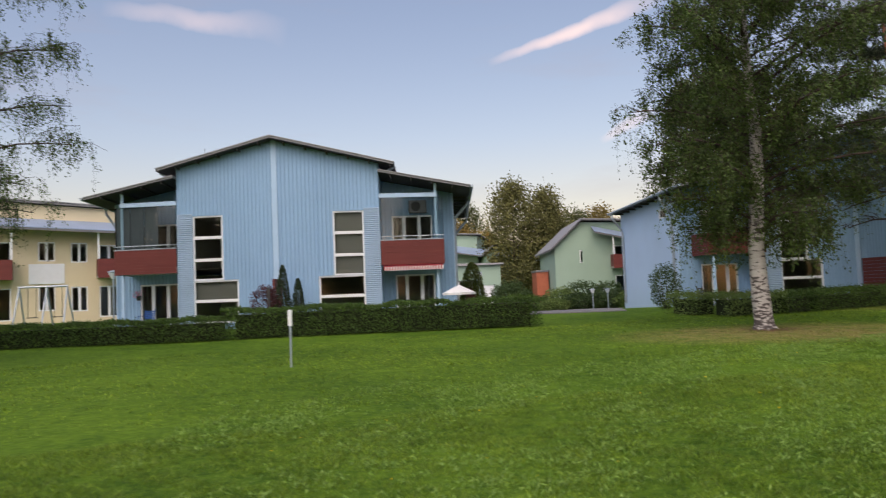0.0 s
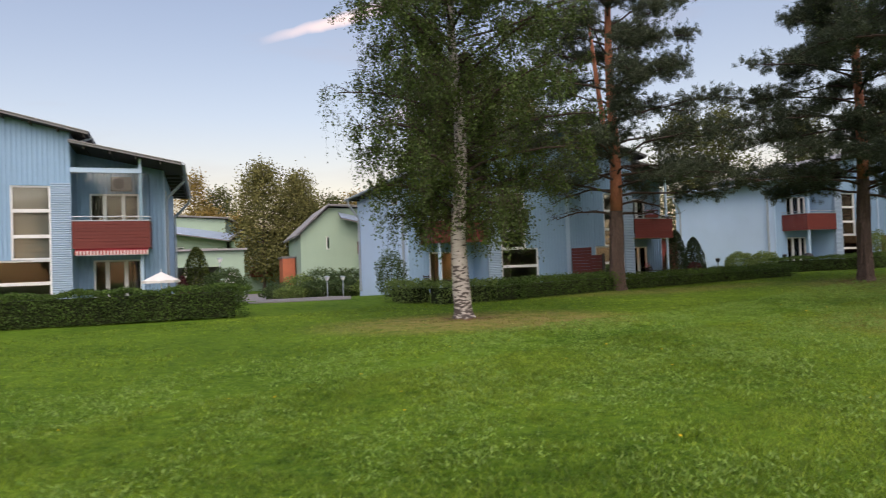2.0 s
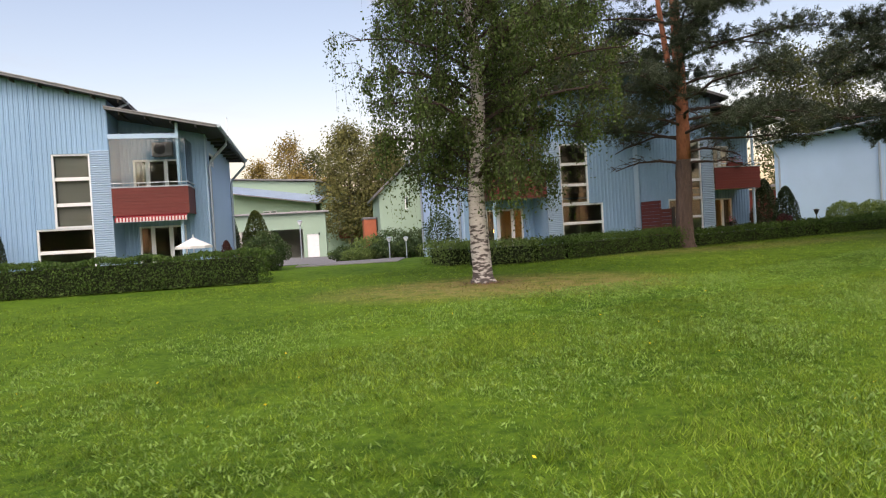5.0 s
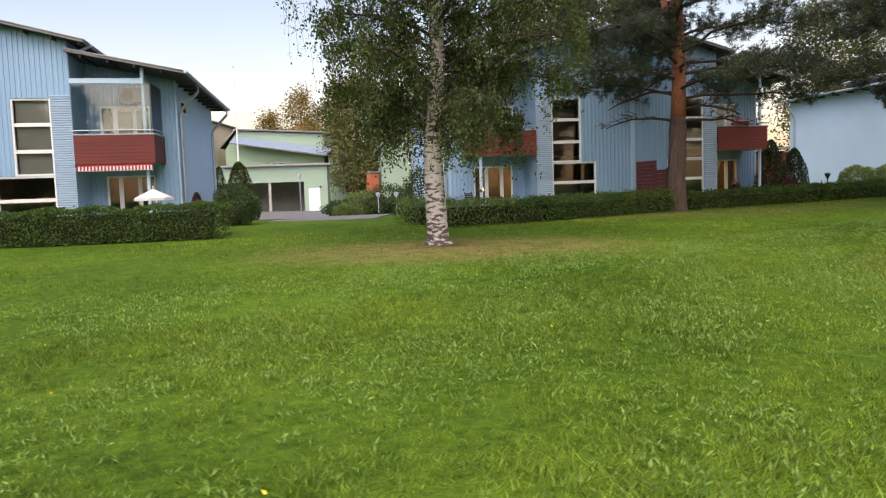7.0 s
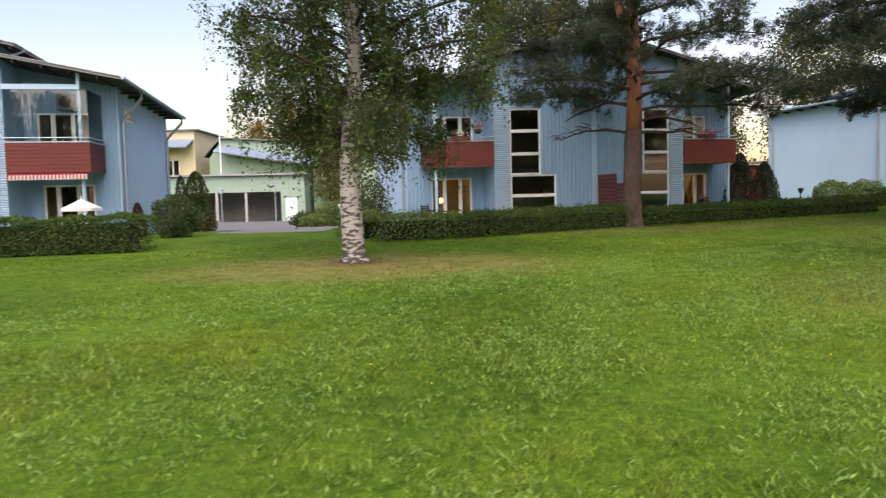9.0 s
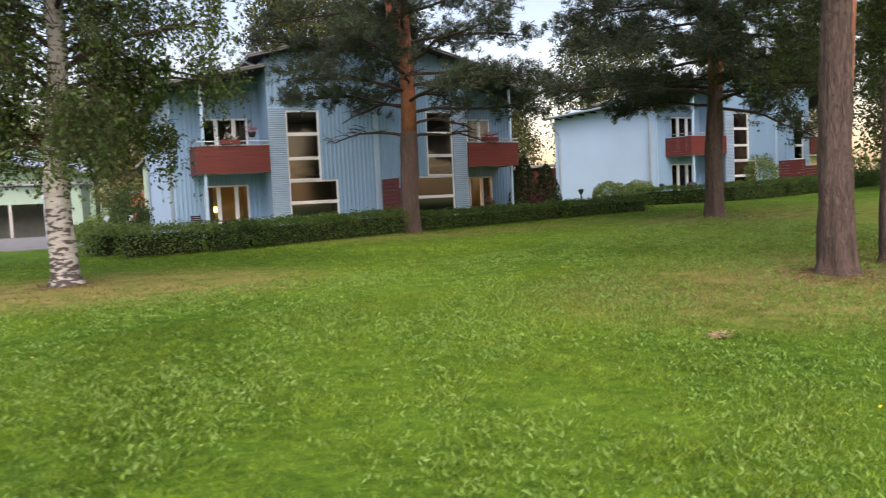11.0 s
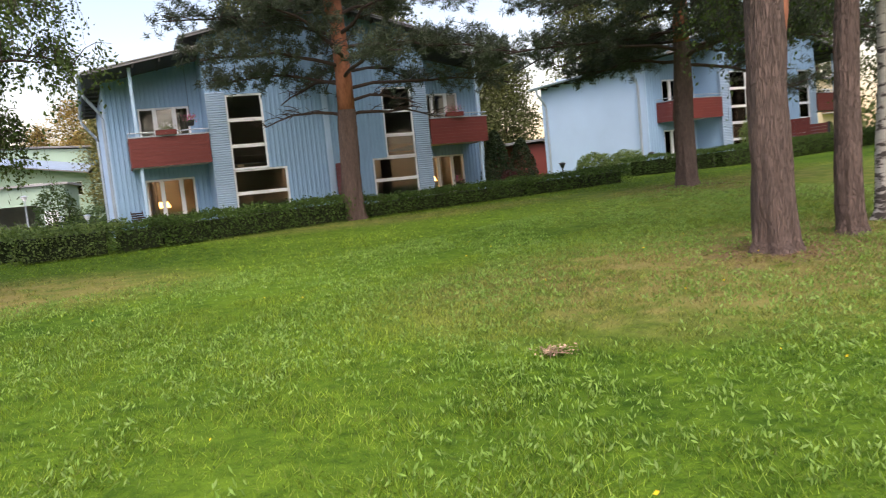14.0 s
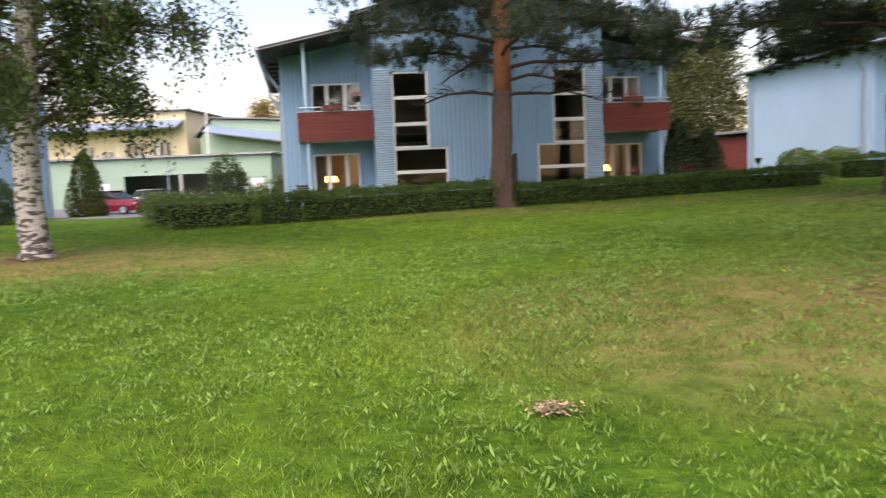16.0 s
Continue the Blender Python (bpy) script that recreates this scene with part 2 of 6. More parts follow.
def birch_bark():
    m = material("white_birch_bark", (0.50, 0.48, 0.455), 0.75, second=(0.32, 0.30, 0.28), scale=3, fine=26, bump=0.35, stretch=(1, 1, 3))
    n, l = m.node_tree.nodes, m.node_tree.links
    b = n["Principled BSDF"]
    base = b.inputs["Base Color"].links[0].from_socket
    co, mp, no, rp = n.new("ShaderNodeTexCoord"), n.new("ShaderNodeMapping"), n.new("ShaderNodeTexNoise"), n.new("ShaderNodeValToRGB")
    mp.inputs["Scale"].default_value = (2.0, 2.0, 6.0)
    no.inputs["Scale"].default_value, no.inputs["Detail"].default_value = 2.2, 7
    l.new(co.outputs["Object"], mp.inputs["Vector"])
    l.new(mp.outputs[0], no.inputs["Vector"])
    rp.color_ramp.elements[0].position, rp.color_ramp.elements[1].position = 0.54, 0.62
    l.new(no.outputs["Fac"], rp.inputs["Fac"])
    # rough black bark grows up from the foot of an old birch
    sep, mr, addn = n.new("ShaderNodeSeparateXYZ"), n.new("ShaderNodeMapRange"), n.new("ShaderNodeMath")
    l.new(co.outputs["Object"], sep.inputs[0])
    l.new(sep.outputs["Z"], mr.inputs["Value"])
    mr.inputs["From Min"].default_value, mr.inputs["From Max"].default_value = 0.0, 1.9
    mr.inputs["To Min"].default_value, mr.inputs["To Max"].default_value = 0.12, 0.0
    l.new(mr.outputs[0], addn.inputs[0])
    l.new(no.outputs["Fac"], addn.inputs[1])
    l.new(addn.outputs[0], rp.inputs["Fac"])
    mix = n.new("ShaderNodeMix")
    mix.data_type = "RGBA"
    l.new(rp.outputs["Color"], mix.inputs["Factor"])
    l.new(base, mix.inputs[6])
    mix.inputs[7].default_value = (0.07, 0.06, 0.057, 1)
    l.new(mix.outputs[2], b.inputs["Base Color"])
    return m


BIRCH_BARK = birch_bark()


def plated(m, scale, dark):
    """Breaks a bark material into upright plates with dark furrows between them."""
    n, l = m.node_tree.nodes, m.node_tree.links
    b = n["Principled BSDF"]
    base = b.inputs["Base Color"].links[0].from_socket
    co, mp, wob, add, vo, rp, mix, bp = (n.new("ShaderNode" + k) for k in ("TexCoord", "Mapping", "TexNoise", "VectorMath", "TexVoronoi", "ValToRGB", "Mix", "Bump"))
    mp.inputs["Scale"].default_value = (1, 1, 0.11)
    wob.inputs["Scale"].default_value, wob.inputs["Detail"].default_value = 9, 4
    l.new(co.outputs["Object"], mp.inputs["Vector"])
    l.new(mp.outputs[0], wob.inputs["Vector"])
    sc = n.new("ShaderNodeVectorMath")
    sc.operation, add.operation = "SCALE", "ADD"
    sc.inputs["Scale"].default_value = 0.09
    l.new(wob.outputs["Color"], sc.inputs[0])
    l.new(mp.outputs[0], add.inputs[0])
    l.new(sc.outputs[0], add.inputs[1])
    vo.feature = "DISTANCE_TO_EDGE"
    vo.inputs["Scale"].default_value = scale
    l.new(add.outputs[0], vo.inputs["Vector"])
    rp.color_ramp.elements[0].position, rp.color_ramp.elements[1].position = 0.02, 0.17
    rp.color_ramp.elements[0].color = (0.75, 0.75, 0.75, 1)
    rp.color_ramp.elements[1].color = (0, 0, 0, 1)
    l.new(vo.outputs["Distance"], rp.inputs["Fac"])
    mix.data_type = "RGBA"
    l.new(rp.outputs["Color"], mix.inputs["Factor"])
    l.new(base, mix.inputs[6])
    mix.inputs[7].default_value = (*dark, 1)
    l.new(mix.outputs[2], b.inputs["Base Color"])
    bp.invert = True
    bp.inputs["Strength"].default_value, bp.inputs["Distance"].default_value = 0.9, 0.03
    l.new(rp.outputs["Color"], bp.inputs["Height"])
    old = b.inputs["Normal"].links[0].from_socket
    l.new(old, bp.inputs["Normal"])
    l.new(bp.outputs[0], b.inputs["Normal"])


plated(BARK, 34, (0.085, 0.064, 0.057))


def glass_material():
    m = bpy.data.materials.new("window_glass")
    m.use_nodes = True
    n, l = m.node_tree.nodes, m.node_tree.links
    n.clear()
    out, tr, gl, mix, fr = n.new("ShaderNodeOutputMaterial"), n.new("ShaderNodeBsdfTransparent"), n.new("ShaderNodeBsdfGlossy"), n.new("ShaderNodeMixShader"), n.new("ShaderNodeFresnel")
    tr.inputs["Color"].default_value = (0.86, 0.9, 0.89, 1)
    gl.inputs["Roughness"].default_value = 0.01
    fr.inputs["IOR"].default_value = 1.5
    l.new(fr.outputs[0], mix.inputs["Fac"])
    l.new(tr.outputs[0], mix.inputs[1])
    l.new(gl.outputs[0], mix.inputs[2])
    l.new(mix.outputs[0], out.inputs["Surface"])
    return m


GLASS = glass_material()


def emitter(name, color, strength):
    m = bpy.data.materials.new(name)
    m.use_nodes = True
    b = m.node_tree.nodes["Principled BSDF"]
    b.inputs["Base Color"].default_value = (*color, 1)
    b.inputs["Emission Color"].default_value = (*color, 1)
    b.inputs["Emission Strength"].default_value = strength
    return m


LAMP_GLOW = emitter("warm_lampshade", (1.0, 0.42, 0.10), 4.5)

# dry patches worn into the lawn under the trees: centre x, y, half-widths, strength
PATCHES = [(9.6, 21.2, 5.2, 2.9, 1.0), (22.8, 15.3, 6.4, 4.0, 1.1), (29.4, 26.2, 4.6, 2.8, 0.8), (20.5, 28.6, 7.0, 1.6, 0.55), (33, 22, 11, 8, 0.4)]


def lawn_material(name, blade):
    """Grass green with drier straw patches round the given places; blade: for the blades, varied each by each."""
    m = bpy.data.materials.new(name)
    m.use_nodes = True
    n, l = m.node_tree.nodes, m.node_tree.links
    b = n["Principled BSDF"]
    b.inputs["Roughness"].default_value = 0.45 if blade else 0.9
    b.inputs["Specular IOR Level"].default_value = 0.3 if blade else 0.1
    co = n.new("ShaderNodeTexCoord")
    big, mid, tuft = n.new("ShaderNodeTexNoise"), n.new("ShaderNodeTexNoise"), n.new("ShaderNodeTexNoise")
    tuft.inputs["Scale"].default_value, tuft.inputs["Detail"].default_value = 8.5, 5
    big.inputs["Scale"].default_value, big.inputs["Detail"].default_value = 0.22, 4
    mid.inputs["Scale"].default_value, mid.inputs["Detail"].default_value = 2.6, 5
    for t in (big, mid, tuft):
        l.new(co.outputs["Object"], t.inputs["Vector"])

    def calc(op, a, c, d=None):
        q = n.new("ShaderNodeMath")
        q.operation = op
        for i, v in enumerate((a, c, d)):
            if v is None:
                continue
            if isinstance(v, (int, float)):
                q.inputs[i].default_value = v
            else:
                l.new(v, q.inputs[i])
        return q.outputs[0]

    sep = n.new("ShaderNodeSeparateXYZ")
    l.new(co.outputs["Object"], sep.inputs[0])
    dry = None
    for cx, cy, rx, ry, amount in PATCHES:
        dx = calc("DIVIDE", calc("SUBTRACT", sep.outputs["X"], cx), rx)
        dy = calc("DIVIDE", calc("SUBTRACT", sep.outputs["Y"], cy), ry)
        r2 = calc("ADD", calc("MULTIPLY", dx, dx), calc("MULTIPLY", dy, dy))
        f = calc("MULTIPLY", calc("MAXIMUM", calc("SUBTRACT", 1.15, r2), 0.0), amount)
        dry = f if dry is None else calc("MAXIMUM", dry, f)
    dry = calc("MINIMUM", calc("MULTIPLY", dry, calc("MULTIPLY_ADD", mid.outputs["Fac"], 2.6, -0.55)), 1.0)
    dry = calc("MAXIMUM", dry, 0.0)
    g = n.new("ShaderNodeValToRGB")
    e = g.color_ramp.elements
    e[0].position, e[1].position = 0.38, 0.62
    if blade:
        e[0].color, e[1].color = (0.085, 0.155, 0.012, 1), (0.225, 0.32, 0.036, 1)
    else:
        e[0].color, e[1].color = (0.034, 0.08, 0.006, 1), (0.115, 0.20, 0.016, 1)
    l.new(calc("MULTIPLY_ADD", big.outputs["Fac"], 0.35, calc("MULTIPLY_ADD", tuft.outputs["Fac"], 0.4, calc("MULTIPLY", mid.outputs["Fac"], 0.25))), g.inputs["Fac"])
    mix = n.new("ShaderNodeMix")
    mix.data_type = "RGBA"
    l.new(calc("MULTIPLY", dry, 0.8), mix.inputs["Factor"])
    l.new(g.outputs["Color"], mix.inputs[6])
    mix.inputs[7].default_value = (0.25, 0.20, 0.08, 1)
    out = mix.outputs[2]
    if blade:
        geo, hsv, mr = n.new("ShaderNodeNewGeometry"), n.new("ShaderNodeHueSaturation"), n.new("ShaderNodeMapRange")
        mr.inputs["To Min"].default_value, mr.inputs["To Max"].default_value = 0.45, 1.6
        l.new(geo.outputs["Random Per Island"], mr.inputs["Value"])
        l.new(mr.outputs[0], hsv.inputs["Value"])
        l.new(out, hsv.inputs["Color"])
        out = hsv.outputs["Color"]
        tr, ms = n.new("ShaderNodeBsdfTranslucent"), n.new("ShaderNodeMixShader")
        l.new(out, tr.inputs["Color"])
        ms.inputs["Fac"].default_value = 0.35
        l.new(b.outputs[0], ms.inputs[1])
        l.new(tr.outputs[0], ms.inputs[2])
        l.new(ms.outputs[0], n["Material Output"].inputs["Surface"])
    else:
        fine, bp = n.new("ShaderNodeTexNoise"), n.new("ShaderNodeBump")
        fine.inputs["Scale"].default_value, fine.inputs["Detail"].default_value = 30, 4
        l.new(co.outputs["Object"], fine.inputs["Vector"])
        bp.inputs["Strength"].default_value, bp.inputs["Distance"].default_value = 0.8, 0.04
        l.new(fine.outputs["Fac"], bp.inputs["Height"])
        l.new(bp.outputs[0], b.inputs["Normal"])
    l.new(out, b.inputs["Base Color"])
    return m


LAWN, BLADE = lawn_material("lawn_ground", False), lawn_material("grass_blades", True)


# ---- mesh helpers ----
class Shape:
    """Vertices and faces gathered for one mesh."""

    def __init__(self, fn=None, flip=False):
        self.v, self.f, self.mi, self.fn, self.flip = [], [], [], fn, flip

    def face(self, pts, mi=0):
        k = len(self.v)
        self.v += [self.fn(*p) if self.fn else tuple(p) for p in pts]
        ids = list(range(k, k + len(pts)))
        self.f.append(ids[::-1] if self.flip else ids)
        self.mi.append(mi)

    def solid(self, verts, faces, mi=0):
        k = len(self.v)
        self.v += [self.fn(*p) if self.fn else tuple(p) for p in verts]
        for q in faces:
            ids = [k + i for i in q]
            self.f.append(ids[::-1] if self.flip else ids)
            self.mi.append(mi)

    def box(self, x0, x1, y0, y1, z0, z1, mi=0, c=0.0):
        """A box; c: the chamfer of its upright edges."""
        if c:
            ring = [(x0 + c, y0), (x1 - c, y0), (x1, y0 + c), (x1, y1 - c), (x1 - c, y1), (x0 + c, y1), (x0, y1 - c), (x0, y0 + c)]
        else:
            ring = [(x0, y0), (x1, y0), (x1, y1), (x0, y1)]
        self.prism(ring, z0, z1, mi)

    def prism(self, ring, z0, z1, mi=0):
        n = len(ring)
        vs = [(x, y, z0) for x, y in ring] + [(x, y, z1) for x, y in ring]
        fs = [[i, (i + 1) % n, n + (i + 1) % n, n + i] for i in range(n)]
        self.solid(vs, fs + [list(range(n))[::-1], list(range(n, 2 * n))], mi)

    def slab(self, top, thick, mi=0, under=None):
        """A plate under the polygon top (points), thick metres down."""
        n = len(top)
        vs = list(top) + [(x, y, z - thick) for x, y, z in top]
        fs = [[i, n + i, n + (i + 1) % n, (i + 1) % n] for i in range(n)]
        self.solid(vs, [list(range(n))], mi)
        k = len(self.v) - 2 * n
        for q, m in [(f, mi) for f in fs] + [(list(range(n, 2 * n))[::-1], mi if under is None else under)]:
            ids = [k + i for i in q]
            self.f.append(ids[::-1] if self.flip else ids)
            self.mi.append(m)

    def tube(self, pts, radii, sides=6, mi=0, cap=True):
        """A round bar along the points."""
        pts = [Vector(p) for p in pts]
        if isinstance(radii, (int, float)):
            radii = [radii] * len(pts)
        rings = []
        for i, p in enumerate(pts):
            d = (pts[min(i + 1, len(pts) - 1)] - pts[max(i - 1, 0)]).normalized()
            a = d.cross(Vector((0.3, 0.9, 0.2)) if abs(d.z) > 0.9 else Vector((0, 0, 1))).normalized()
            b = d.cross(a)
            rings.append([tuple(p + radii[i] * (math.cos(t) * a + math.sin(t) * b)) for t in [2 * math.pi * j / sides for j in range(sides)]])
        vs = [q for r in rings for q in r]
        fs = [[i * sides + j, i * sides + (j + 1) % sides, (i + 1) * sides + (j + 1) % sides, (i + 1) * sides + j] for i in range(len(pts) - 1) for j in range(sides)]
        if cap:
            fs += [list(range(sides))[::-1], [(len(pts) - 1) * sides + j for j in range(sides)]]
        self.solid(vs, fs, mi)

    def mesh(self, name, mats, smooth=False):
        me = bpy.data.meshes.new(name)
        me.from_pydata(self.v, [], self.f)
        for m in mats if isinstance(mats, (list, tuple)) else [mats]:
            me.materials.append(m)
        me.polygons.foreach_set("material_index", self.mi)
        if smooth:
            me.polygons.foreach_set("use_smooth", [True] * len(self.f))
        me.update()
        return me


def part(name, shape, mats, parent=None, label="", smooth=False):
    ob = new(name, shape.mesh(name, mats, smooth))
    if parent:
        ob.parent = parent
    return tagged(ob, label)


def thing(name, label, category, at=(0, 0, 0), turn=0.0, group="", kind=""):
    ob = new(name)
    ob.matrix_basis = pose(*at, 0, 0, turn)
    return tagged(ob, label, category, group, kind)


def ground_z(x, y):
    """The lawn's height: level near the path, rising gently towards the houses and to the east."""
    z = -0.21 + 0.033 * max(0.0, min(y, 31.0) - 11.0)
    z += 0.02 * max(0.0, min(x, 60) - 20.0) * min(1, max(0, y - 8) / 12)
    z -= 0.5 * min(1, max(0, (y - 38) / 13)) * min(1, max(0, (30 - x) / 8))
    z -= 0.14 * min(1, max(0, (x - 11) / 5)) * min(1, max(0, (27 - y) / 7))
    return z + 0.4 * min(1, max(0, (-x - 14) / 6)) * min(1, max(0, (y - 27) / 6))


def quads_mesh(name, centres, a, b, mat):
    """Many small leaves: rhombs at centres spanned by half-axes a and b (n x 3 arrays)."""
    n = len(centres)
    v = np.stack([centres - a, centres + b, centres + a, centres - b], 1).reshape(-1, 3)
    me = bpy.data.meshes.new(name)
    me.vertices.add(4 * n)
    me.vertices.foreach_set("co", v.astype(np.float32).ravel())
    me.loops.add(4 * n)
    me.loops.foreach_set("vertex_index", np.arange(4 * n, dtype=np.int32))
    me.polygons.add(n)
    me.polygons.foreach_set("loop_start", np.arange(0, 4 * n, 4, dtype=np.int32))
    me.materials.append(mat)
    me.update(calc_edges=True)
    me.validate()
    return me


def tris_mesh(name, v, mat):
    """Many loose triangles (n x 3 x 3 array)."""
    n = len(v)
    me = bpy.data.meshes.new(name)
    me.vertices.add(3 * n)
    me.vertices.foreach_set("co", v.astype(np.float32).ravel())
    me.loops.add(3 * n)
    me.loops.foreach_set("vertex_index", np.arange(3 * n, dtype=np.int32))
    me.polygons.add(n)
    me.polygons.foreach_set("loop_start", np.arange(0, 3 * n, 3, dtype=np.int32))
    me.materials.append(mat)
    me.update(calc_edges=True)
    return me


def unit(rng, n):
    d = rng.normal(size=(n, 3))
    return d / np.linalg.norm(d, axis=1)[:, None]


def leaves(name, centres, size, rng, mat, parent, flat=0.0, droop=0.0):
    """Leaves of about that length at the centres, turned at random; droop hangs their long axis down."""
    n = len(centres)
    a, r = unit(rng, n), unit(rng, n)
    a[:, 2] -= droop
    a /= np.linalg.norm(a, axis=1)[:, None]
    r[:, 2] *= 1 - flat
    b = np.cross(a, r)
    b /= np.linalg.norm(b, axis=1)[:, None] + 1e-6
    s = size * rng.uniform(0.6, 1.3, n)[:, None] / 2
    ob = new(name, quads_mesh(name, centres, a * s, b * s * 0.62, mat))
    if parent:
        ob.parent = parent
    return tagged(ob, kind="stuff")


# ---- ground ----
def make_ground():
    xs = [-900, -300, -120] + [-60 + 2 * i for i in range(71)] + [120, 300, 900]
    ys = [-900, -300, -100, -40] + [-20 + 1.5 * i for i in range(82)] + [140, 300, 900]
    s = Shape()
    s.v = [(x, y, ground_z(x, y) + (0.03 * noise.noise((x * 0.25, y * 0.25, 0)) if abs(x) < 90 and -30 < y < 60 else 0)) for y in ys for x in xs]
    w = len(xs)
    s.f = [[j * w + i, j * w + i + 1, (j + 1) * w + i + 1, (j + 1) * w + i] for j in range(len(ys) - 1) for i in range(w - 1)]
    s.mi = [0] * len(s.f)
    tagged(part("ground", s, LAWN, smooth=True), "mown green lawn with dry worn patches under trees", "lawn", kind="structure")


make_ground()


def strip_on_ground(name, ring, mat, label, category, lift=0.02, thick=0.12):
    s = Shape()
    n = len(ring)
    s.slab([(x, y, ground_z(x, y) + lift) for x, y in ring], thick)
    tagged(part(name, s, mat), label, category, kind="structure")


strip_on_ground("road", [(3.5, 40.5), (8.6, 38.0), (9.4, 56), (14, 70), (-40, 70), (-40, 52), (-6, 50)], ASPHALT, "grey asphalt parking yard and drive before the carports", "road", 0.03)
strip_on_ground("pavement", [(3.6, 34.5), (7.9, 33.8), (8.6, 38.0), (3.5, 40.5)], ASPHALT, "grey asphalt drive end between the hedges", "drive", 0.034)


# ---- the blue two-storey houses ----
SWEEP = radians(6)


def wing(side, skew=0.0):
    """A map from (along the wing, depth, height) to the house's own axes; the facade sweeps back from the fold.
    skew: sideways run of the gable for each metre of depth behind the recess."""
    c, t = math.cos(SWEEP), math.sin(SWEEP)
    return lambda L, d, z: (side * L * c + skew * max(0.0, d - 1.7) * min(1.0, max(0.0, L - 4.3) / 3.0), L * t + d, z)


def minus(z0, z1, cuts):
    out, z = [], z0
    for a, b in sorted(cuts):
        if a > z:
            out.append((z, min(a, z1)))
        z = max(z, b)
    if z < z1:
        out.append((z, z1))
    return [(a, b) for a, b in out if b - a > 1e-4]


def clad_wall(s, L0, L1, d, z0, top, holes=(), pitch=0.17, relief=0.022, thick=0.22):
    """A wall of upright trapezoid ribs with through openings (L0, L1, z0, z1), reveals and a plain back."""
    prof, L = [], L0
    while L < L1 - 1e-6:
        for f, r in ((0.0, 0.0), (0.5, 0.0), (0.6, 1.0), (0.9, 1.0)):
            if L + f * pitch < L1:
                prof.append((L + f * pitch, d - r * relief))
        L += pitch
    prof.append((L1, d))
    for h in holes:
        for e in h[:2]:
            if L0 < e < L1:
                prof += [(e - 1e-4, d), (e + 1e-4, d)]
    prof.sort()
    for (a, da), (b, db) in zip(prof, prof[1:]):
        m = (a + b) / 2
        cuts = [(h[2], h[3]) for h in holes if h[0] < m < h[1]]
        lo = min(top(a), top(b))
        for p, q in minus(z0, lo, cuts):
            qa, qb = (top(a), top(b)) if q == lo else (q, q)
            s.face([(a, da, p), (b, db, p), (b, db, qb), (a, da, qa)])
    marks = sorted({L0, L1, *[e for h in holes for e in h[:2] if L0 < e < L1]})
    for a, b in zip(marks, marks[1:]):
        m = (a + b) / 2
        lo = min(top(a), top(b))
        for p, q in minus(z0, lo, [(h[2], h[3]) for h in holes if h[0] < m < h[1]]):
            qa, qb = (top(a), top(b)) if q == lo else (q, q)
            s.face([(b, d + thick, p), (a, d + thick, p), (a, d + thick, qa), (b, d + thick, qb)])
    for a, b, p, q in holes:
        for r in ([(a, d, p), (a, d + thick, p), (a, d + thick, q), (a, d, q)], [(b, d, p), (b, d, q), (b, d + thick, q), (b, d + thick, p)],
                  [(a, d, q), (a, d + thick, q), (b, d + thick, q), (b, d, q)], [(a, d, p), (b, d, p), (b, d + thick, p), (a, d + thick, p)]):
            s.face(r)


def window(house, fn, flip, L0, L1, z0, z1, d, bars_h=(), bars_v=(), bar=0.07, name="window", label=""):
    """A white frame with its bars in the opening, each pane a mesh of its own."""
    s = Shape(fn, flip)
    e = bar
    out, inn = [(L0, z0), (L1, z0), (L1, z1), (L0, z1)], [(L0 + e, z0 + e), (L1 - e, z0 + e), (L1 - e, z1 - e), (L0 + e, z1 - e)]
    vs = [(x, y, z) for y in (d - 0.03, d + 0.08) for x, z in out + inn]
    fs = []
    for k in range(4):
        q = (k + 1) % 4
        fs += [[k, q, 4 + q, 4 + k], [8 + q, 8 + k, 12 + k, 12 + q], [8 + k, 8 + q, q, k], [4 + k, 4 + q, 12 + q, 12 + k]]
    s.solid(vs, fs)
    w = part(name, s, WHITE, house, label)
    hs, vs = [z0 + e / 2, *bars_h, z1 - e / 2], [L0 + e / 2, *bars_v, L1 - e / 2]
    for z in bars_h:
        s = Shape(fn, flip)
        s.box(L0 + e + 0.002, L1 - e - 0.002, d - 0.028, d + 0.07, z - 0.065, z + 0.065)
        part("transom", s, WHITE, w)
    for v in bars_v:
        for za, zb in zip(hs, hs[1:]):
            s = Shape(fn, flip)
            s.box(v - 0.075, v + 0.075, d - 0.026, d + 0.07, za + 0.04, zb - 0.04)
            part("mullion", s, WHITE, w)
    for za, zb in zip(hs, hs[1:]):
        for va, vb in zip(vs, vs[1:]):
            g = Shape(fn, flip)
            g.box(va + 0.03, vb - 0.03, d + 0.02, d + 0.032, za + 0.03, zb - 0.03)
            p = part("pane", g, GLASS, w)
            p.visible_shadow = False
    return w


def blinds(house, fn, flip, L0, L1, z0, z1, d, share=1.0):
    """Slatted blinds hung behind a window, let down by the given share."""
    s = Shape(fn, flip)
    z = z1 - 0.05
    while z > z1 - (z1 - z0) * share:
        s.face([(L0 + 0.08, d + 0.16, z), (L1 - 0.08, d + 0.16, z), (L1 - 0.08, d + 0.19, z - 0.045), (L0 + 0.08, d + 0.19, z - 0.045)])
        z -= 0.05
    part("blind", s, BLIND, house, "taupe slatted blind behind the glass")


